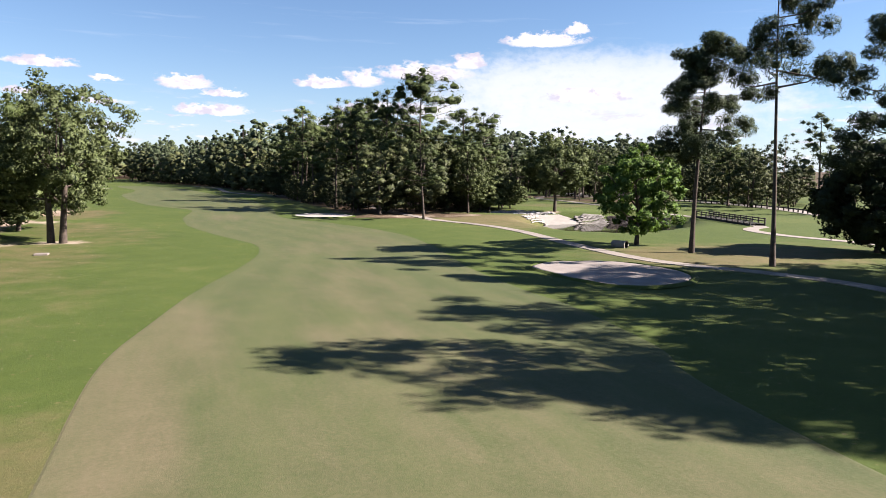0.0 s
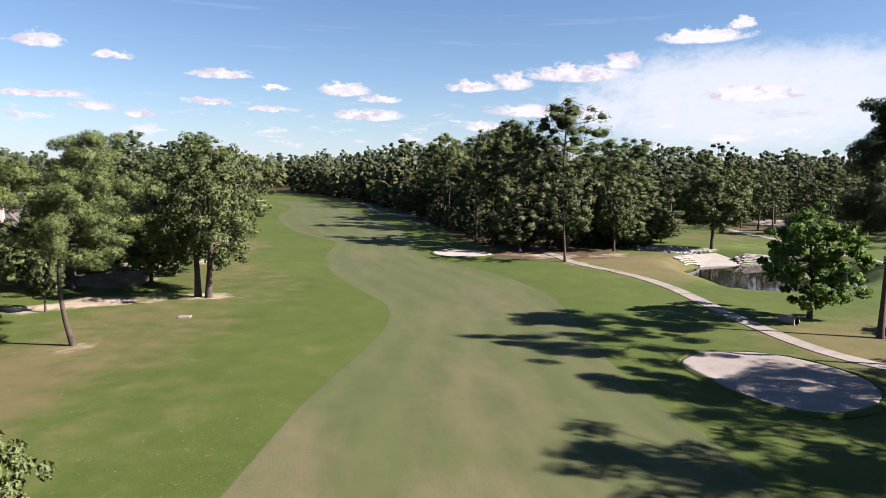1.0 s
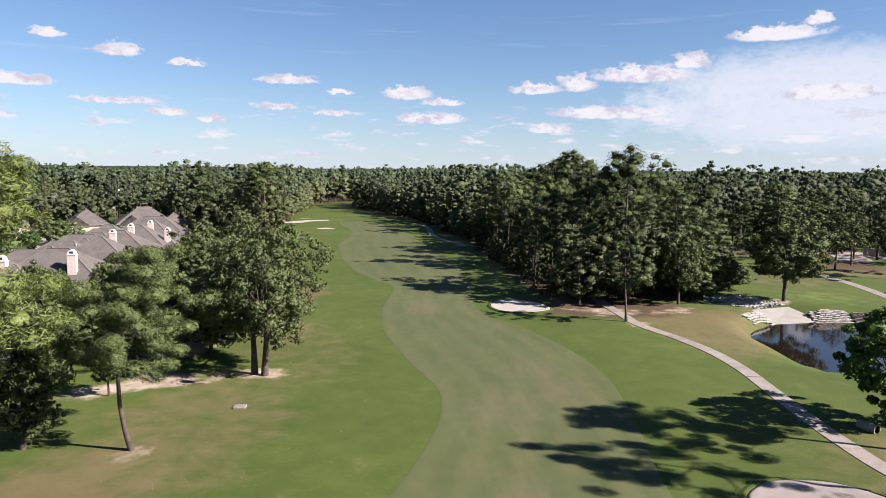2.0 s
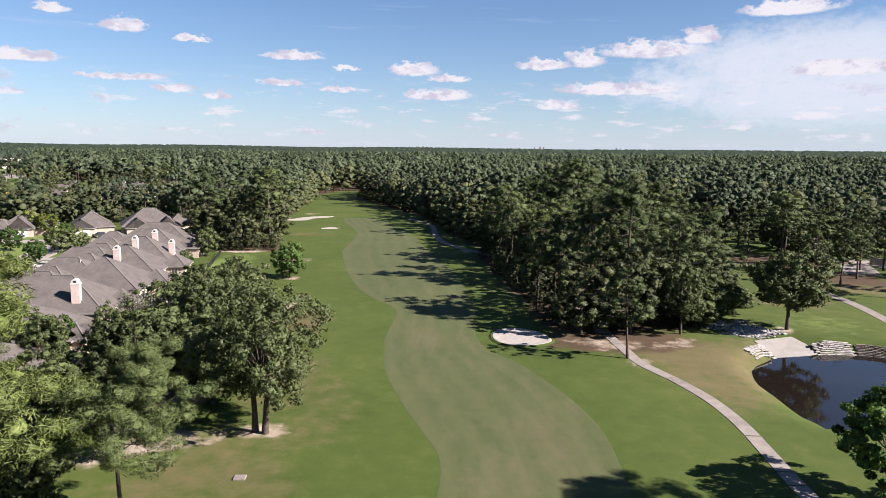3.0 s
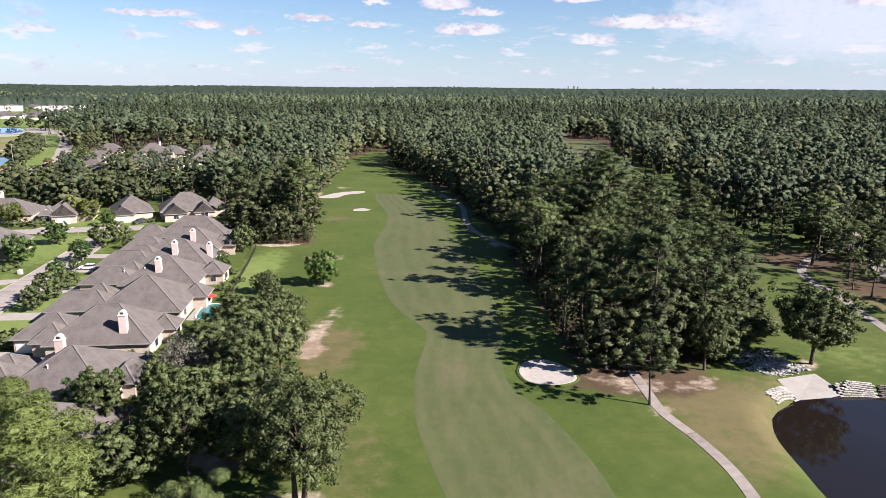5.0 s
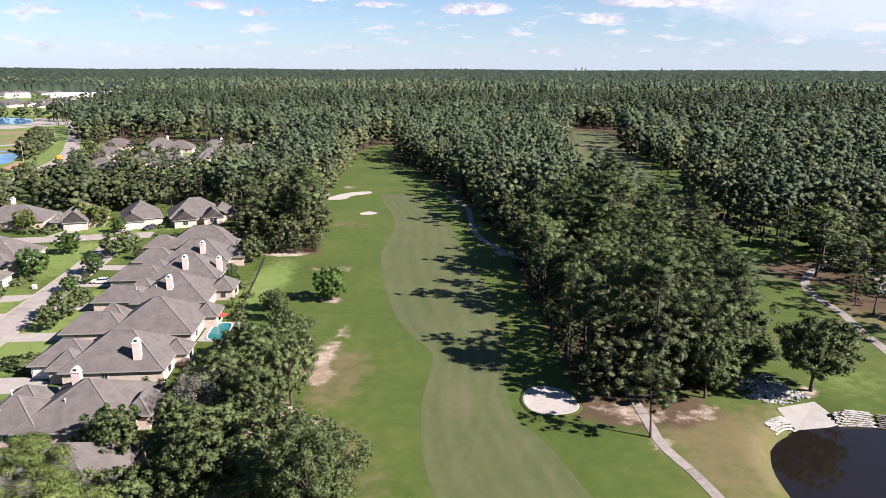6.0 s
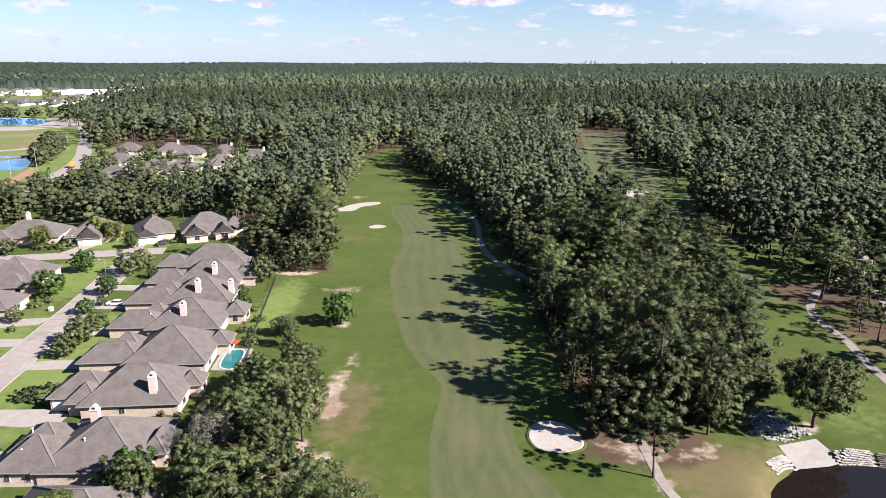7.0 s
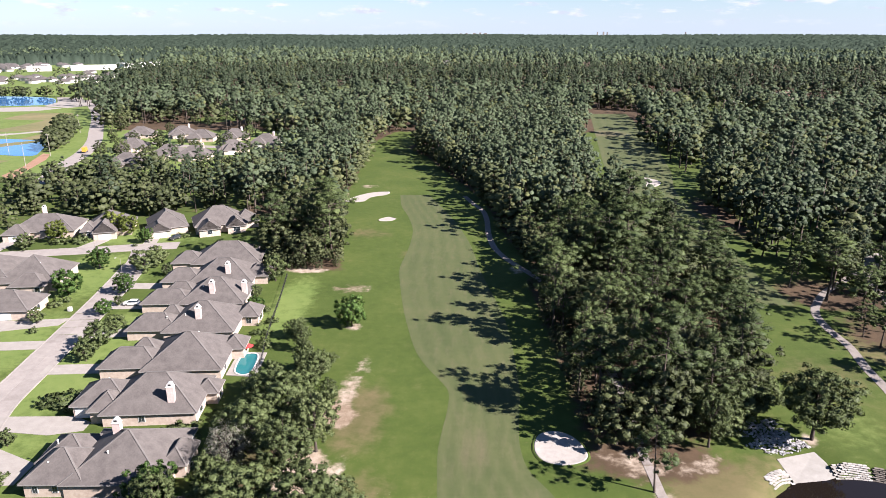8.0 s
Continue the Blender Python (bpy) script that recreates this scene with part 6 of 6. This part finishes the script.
wall = new("entrance_wall")
part("wall", box_bm(-9, 9, -0.2, 0.2, 0, 2.0, 0.03), M_BRICK, wall)
part("coping", box_bm(-9.1, 9.1, -0.3, 0.3, 2.0, 2.2, 0.03), M_DRIVE, wall)
for x in (-9, -3, 3, 9):
    pl = part("pillar", box_bm(x - 0.45, x + 0.45, -0.45, 0.45, 0, 2.6, 0.03), M_BRICK, wall)
    part("cap", box_bm(x - 0.55, x + 0.55, -0.55, 0.55, 2.6, 2.8, 0.03), M_DRIVE, pl)
wall.matrix_basis = pose(146, 196, 0, 0, 0, -20)
tagged(wall, "low tan brick entrance wall with pillars", "wall")

# trees beyond the pond
for i, (x, y, h) in enumerate([(107.6, 166.7, 20), (107.2, 174, 22), (113, 186, 23), (118, 176, 20), (122, 196, 24), (110, 200, 23), (128, 190, 22), (104, 212, 24), (118, 212, 23), (112, 224, 22), (126, 158, 20),
                               (116, 150, 18), (150, 150, 22), (158, 132, 20), (155, 168, 22), (165, 185, 23), (150, 205, 24), (132, 140, 16), (160, 110, 20), (152, 92, 18)]):
    mid_pine.put(i, x, y, 0.82 * h, i * 1.7, 1.25, "tall pine over brown pine straw")
for i, (x, y, h) in enumerate([(66, 141, 9), (60, 136, 10), (55, 129, 9), (160, 120, 11), (150, 140, 10), (166, 150, 12), (146, 120, 8), (138, 88, 9), (158, 160, 12), (170, 170, 12), (140, 210, 12), (130, 205, 11), (104, 130, 6), (126, 222, 11),
                               (172, 140, 13), (175, 120, 13), (178, 160, 14), (165, 100, 13), (170, 80, 13), (150, 75, 11)]):
    mid_oak.put(i, x, y, h, i * 1.7, 1.15, "dense broadleaf tree beyond the pond")

# ---- second fairway ----
strip("fairway", [(150, 72), (172, 72), (200, 82), (226, 82), (335, 80), (391, 80), (519, 96), (700, 120)], [(150, 94), (172, 98), (200, 99), (233, 99), (343, 106), (410, 120), (550, 141), (705, 156)], 196, 700, 0.012, M_FAIRWAY, 12,
      "pale mown fairway between woods", dry=[(90, 170, 10, 10, 0.5), (110, 560, 20, 20, 0.8)])

# ---- far left: field, road, ponds, estates ----
ribbon("road", ROAD_FAR, 11, 0.08, M_ROAD, "grey country road past a field", "road")
slab("grass_field", np.array([(-292, 405), (-286, 470), (-336, 572), (-396, 684), (-520, 690), (-560, 600), (-440, 470), (-380, 400)], float), 0.03, M_FIELD, "open mown field with bare tracks", "field", 0.2)
slab("water", ring([(-288, 440), (-291, 456), (-308, 490), (-330, 508), (-365, 506), (-360, 470), (-320, 446)], 5), 0.09, M_BLUEWATER, "blue detention pond in a field", "water", 0.05)
slab("water", ring([(-540, 748), (-472, 762), (-482, 800), (-522, 848), (-600, 860), (-640, 800)], 8), 0.09, M_BLUEWATER, "bright blue lagoon", "water", 0.05)
slab("forecourt", np.array([(-474, 790), (-510, 850), (-478, 850), (-418, 752), (-428, 730), (-466, 748)], float), 0.1, M_DRIVE, "pale concrete forecourt with parked cars", "pavement", 0.1)
slab("forecourt", np.array([(-520, 722), (-470, 744), (-432, 727), (-446, 700), (-490, 690), (-540, 700)], float), 0.1, M_DRIVE, "pale concrete car park beside a lagoon", "pavement", 0.1)
slab("dirt_track", np.array([(-252, 366), (-258, 388), (-270, 429), (-278, 446), (-285, 450), (-268, 400), (-264, 375)], float), 0.07, M_DIRT, "reddish bare earth beside a road", "ground", 0.1)
slab("dirt_track", np.array([(-400, 528), (-362, 543), (-345, 568), (-336, 580), (-328, 570), (-344, 552), (-366, 528), (-400, 515)], float), 0.07, M_DRIVE, "pale gravel track through a field", "track", 0.1)


def warehouse(x, y, turn, l, w, h, label):
    root = new("warehouse")
    part("wall", box_bm(-l / 2, l / 2, -w / 2, w / 2, 0, h, 0.05), M_WHITE, root)
    part("roof", box_bm(-l / 2 - 0.5, l / 2 + 0.5, -w / 2 - 0.5, w / 2 + 0.5, h, h + 0.6, 0.05), M_WHITE, root)
    for k in range(12):
        px = -l / 2 + (k + 0.5) * l / 12
        part("pilaster", box_bm(px - 0.5, px + 0.5, -w / 2 - 0.25, -w / 2, 0, h - 0.3), M_TRIM, root)
    root.matrix_basis = pose(x, y, 0, 0, 0, turn)
    tagged(root, label, "warehouse", "warehouses in the estate")


warehouse(-797, 1476, 33, 88, 34, 9, "long low white warehouse")
warehouse(-742, 1588, 52, 104, 34, 10, "long low white warehouse")
warehouse(-880, 1420, 20, 42, 16, 10, "white two-storey apartment block")
warehouse(-545, 735, 30, 30, 14, 6, "low white building beside the lagoon")


def estate(name, poly, gap, seed, label):
    """Many small hipped houses in one mesh, far off."""
    rng = np.random.default_rng(seed)
    xs, ys = scatter(poly, gap, seed)
    vs, fs, mi, n = [], [], [], 0
    for x, y in zip(xs, ys):
        w, d, e, r = rng.uniform(6, 9), rng.uniform(6, 8), rng.uniform(3, 5.5), rng.uniform(3, 4.5)
        a = rng.uniform(-0.3, 0.3)
        v = np.array([(-w, -d, 0), (w, -d, 0), (w, d, 0), (-w, d, 0), (-w, -d, e), (w, -d, e), (w, d, e), (-w, d, e),
                      (-w - 0.6, -d - 0.6, e), (w + 0.6, -d - 0.6, e), (w + 0.6, d + 0.6, e), (-w - 0.6, d + 0.6, e), (-w * 0.35, 0, e + r), (w * 0.35, 0, e + r)])
        R = np.array([[math.cos(a), -math.sin(a), 0], [math.sin(a), math.cos(a), 0], [0, 0, 1]])
        vs.append(v @ R.T + [x, y, 0])
        f = np.array([(0, 1, 5), (0, 5, 4), (1, 2, 6), (1, 6, 5), (2, 3, 7), (2, 7, 6), (3, 0, 4), (3, 4, 7), (8, 9, 13), (8, 13, 12), (9, 10, 13), (10, 11, 12), (10, 12, 13), (11, 8, 12)])
        fs.append(f + n)
        mi.append([0] * 8 + [1] * 6)
        n += len(v)
    me = big_mesh(name, np.vstack(vs), np.vstack(fs), [M_TRIM, M_ROOF], np.concatenate(mi))
    tagged(new(name, me), label, "houses", kind="stuff")


estate("housing_estate", [(-575, 1060), (-590, 1230), (-640, 1380), (-760, 1400), (-700, 1250), (-800, 1180), (-1000, 1190), (-1000, 1060)], 36, 31, "distant estate of tan houses with grey roofs")
estate("housing_estate", [(-960, 1300), (-920, 1460), (-900, 1640), (-1500, 1800), (-1500, 1300)], 30, 32, "distant estate of tan houses with grey roofs")
estate("housing_estate", [(-40, 1700), (120, 1750), (60, 1900), (-160, 1850)], 40, 33, "distant roofs among the woods")

FAR_HOUSES = [(-253, 526, 10), (-222, 530, 20), (-200, 512, 5), (-176, 516, 15), (-231, 466, 10), (-206, 408, 0), (-194, 440, 8), (-145, 491, 0), (-127, 452, 30), (-176, 436, 5), (-160, 462, 25)]
for i, (x, y, t) in enumerate(FAR_HOUSES):
    house(x, y, t, [(-10, 10, -8, 8, 3, 8.6, H), (-7, 2, -12, -4, 3, 6.8, H)], [(5, 2, 9.8)] if i % 2 else [], [(6, -8, 1, 1.8, 1.4, "s")], (-2.5, -12, 4.6, "s") if i % 3 else None, [], "brick house with hipped roof among pines")
slab("street", ring([(-244, 505), (-210, 492), (-180, 486), (-165, 480), (-166, 474), (-200, 478), (-212, 450), (-219, 450), (-212, 482), (-246, 498)], 2), 0.06, M_ROAD, "pale concrete street between far houses", "road", 0.1)
for i, (x, y, h) in enumerate([(-242, 492, 11), (-214, 470, 13), (-205, 486, 10), (-186, 462, 14), (-240, 440, 12), (-222, 432, 13), (-172, 490, 12), (-212, 500, 9), (-180, 415, 15), (-190, 398, 14), (-160, 440, 16), (-150, 470, 15),
                               (-290, 562, 16), (-284, 556, 14), (-265, 505, 12), (-240, 548, 14), (-205, 540, 16), (-190, 540, 19), (-166, 520, 18), (-130, 475, 19), (-140, 430, 19), (-112, 470, 20), (-300, 590, 17)]):
    (mid_pine if h > 14 else mid_oak).put(i, x, y, h, i * 1.1, 1.1)
house(300, 420, 10, [(-9, 9, -7, 7, 3, 8.4, H), (-6, 2, -11, -3, 3.2, 7.0, G)], [], [(-2, -11, 1, 2, 1.6, "s")], None, [], "brick house with gable hidden among pines")

house(372, 850, 20, [(-16, 16, -9, 9, 3.4, 10.5, H), (-20, -8, -14, 0, 3.2, 8.0, G)], [(6, 0, 12)], [(0, -9, 1, 2, 1.6, "s"), (8, -9, 1, 2, 1.6, "s")], None, [], "wide brick house with red-brown roof in a clearing", roof=M_REDROOF)
house(330, 845, 5, [(-9, 9, -7, 7, 3, 8.4, H)], [], [(-2, -7, 1, 2, 1.6, "s")], None, [], "pale brick house in a clearing")
ribbon("road", [(205, 860), (232, 868), (262, 850), (300, 838), (345, 822), (392, 826)], 9, 0.06, M_DRIVE, "pale concrete road through a clearing", "road")
ribbon("cart_path", [(212, 600), (228, 640), (240, 690), (232, 740), (226, 800)], 4, 0.05, M_CONCRETE, "pale cart path in a far clearing", "path")

# trees round the field and in the estates
young_x, young_y = scatter([(-284, 452), (-279, 458), (-306, 530), (-328, 568), (-336, 560), (-312, 505)], 6.0, 44)
woodland_stuff("tree_row", young_x, young_y, far_oaks, far_oaks, 0.0, 15, 20, 45, "row of young trees beside a pond")
ex, ey = scatter([(-570, 1000), (-560, 1060), (-640, 1380), (-1150, 1450), (-1150, 1050)], 44, 46)
woodland_stuff("estate_trees", ex, ey, tiny_pines, tiny_oaks, 0.4, 8, 15, 47, "scattered trees among distant houses")
ex, ey = scatter([(-500, 862), (-640, 870), (-1100, 900), (-1100, 870), (-640, 850), (-500, 850)], 9, 48)
woodland_stuff("tree_row", ex, ey, far_oaks, far_oaks, 0.0, 13, 20, 49, "row of trees behind a lagoon")


def utility_pole(x, y, h):
    root = new("utility_pole")
    v, f = tube([(0, 0, 0), (0, 0, h)], [0.2, 0.13], 8)
    obj("pole", v, f, M_DRIVE, root)
    part("cross_arm", box_bm(-1.2, 1.2, -0.08, 0.08, h - 1.0, h - 0.8, 0.02), M_DRIVE, root)
    root.matrix_basis = pose(x, y, 0, 0, 0, 30)
    tagged(root, "pale utility pole beside a field", "pole", "utility poles")


for x, y, h in ((-274, 440, 15), (-264, 398, 15), (-312, 545, 15), (-312, 455, 13)):
    utility_pole(x, y, h)

# orange truck on the far road
truck = new("truck")
part("cargo_box", box_bm(-1.25, 1.25, -4.0, 2.0, 0.9, 3.6, 0.05), M_ORANGE, truck)
cab = part("cab", box_bm(-1.15, 1.15, 2.1, 4.0, 0.7, 2.7, 0.12), M_ORANGE, truck)
part("windscreen", box_bm(-1.0, 1.0, 3.98, 4.05, 1.7, 2.5, 0.02), M_GLASS, cab)
part("chassis", box_bm(-0.6, 0.6, -3.9, 3.6, 0.6, 0.9, 0.02), M_DARK, truck)
for wx in (-1.0, 1.0):
    for wy in (-2.6, 2.9):
        bm = bmesh.new()
        bmesh.ops.create_cone(bm, cap_ends=True, segments=14, radius1=0.5, radius2=0.5, depth=0.3, matrix=Matrix.Translation((wx, wy, 0.5)) @ Matrix.Rotation(math.pi / 2, 4, "Y"))
        part("wheel", bm, M_DARK, truck)
truck.matrix_basis = pose(-259, 455, 0.1, 0, 0, 20)
tagged(truck, "orange box truck on the country road", "truck")

# far skyline
for i, (x, w, h) in enumerate([(20, 18, 20), (60, 14, 24), (95, 20, 18), (-70, 12, 16), (840, 8, 30), (880, 10, 34), (905, 8, 28), (1420, 6, 30), (-30, 10, 18)]):
    z = float(far_rise(np.array([x]), np.array([4850]))[0]) + 18
    tower = part("tower_block", box_bm(x - w / 2, x + w / 2, 4840, 4850, z - 30, z + h * 0.55, 0.3), M_ROAD, None)
    tagged(tower, "pale tower block on the far skyline", "building", "far skyline")


def fallen_leaves():
    """Pale dead leaves lying on the rough and the fairway."""
    rng = np.random.default_rng(61)
    x, y = rng.uniform(-40, -4, 1300), rng.uniform(4, 105, 1300)
    keep = x < np.interp(y, [p[0] for p in LEFT_EDGE], [p[1] for p in LEFT_EDGE]) - 1.0
    x, y = x[keep], y[keep]
    n = len(x)
    z = ground_height(x, y) + 0.075
    s = rng.uniform(0.025, 0.06, n)
    a = rng.uniform(0, 6.28, n)
    c = np.stack([x, y, z], 1)
    u = np.stack([np.cos(a), np.sin(a), rng.uniform(-0.3, 0.3, n)], 1) * s[:, None]
    w = np.stack([-np.sin(a), np.cos(a), rng.uniform(-0.3, 0.3, n)], 1) * (s * 0.6)[:, None]
    v = np.stack([c - u, c - w, c + u, c + w], 1).reshape(-1, 3)
    me = big_mesh("fallen_leaves", v, np.arange(4 * n).reshape(-1, 4), [M_DEADLEAF])
    tagged(new("fallen_leaves", me), "pale dead leaves scattered over the grass", "leaves", kind="stuff")


fallen_leaves()
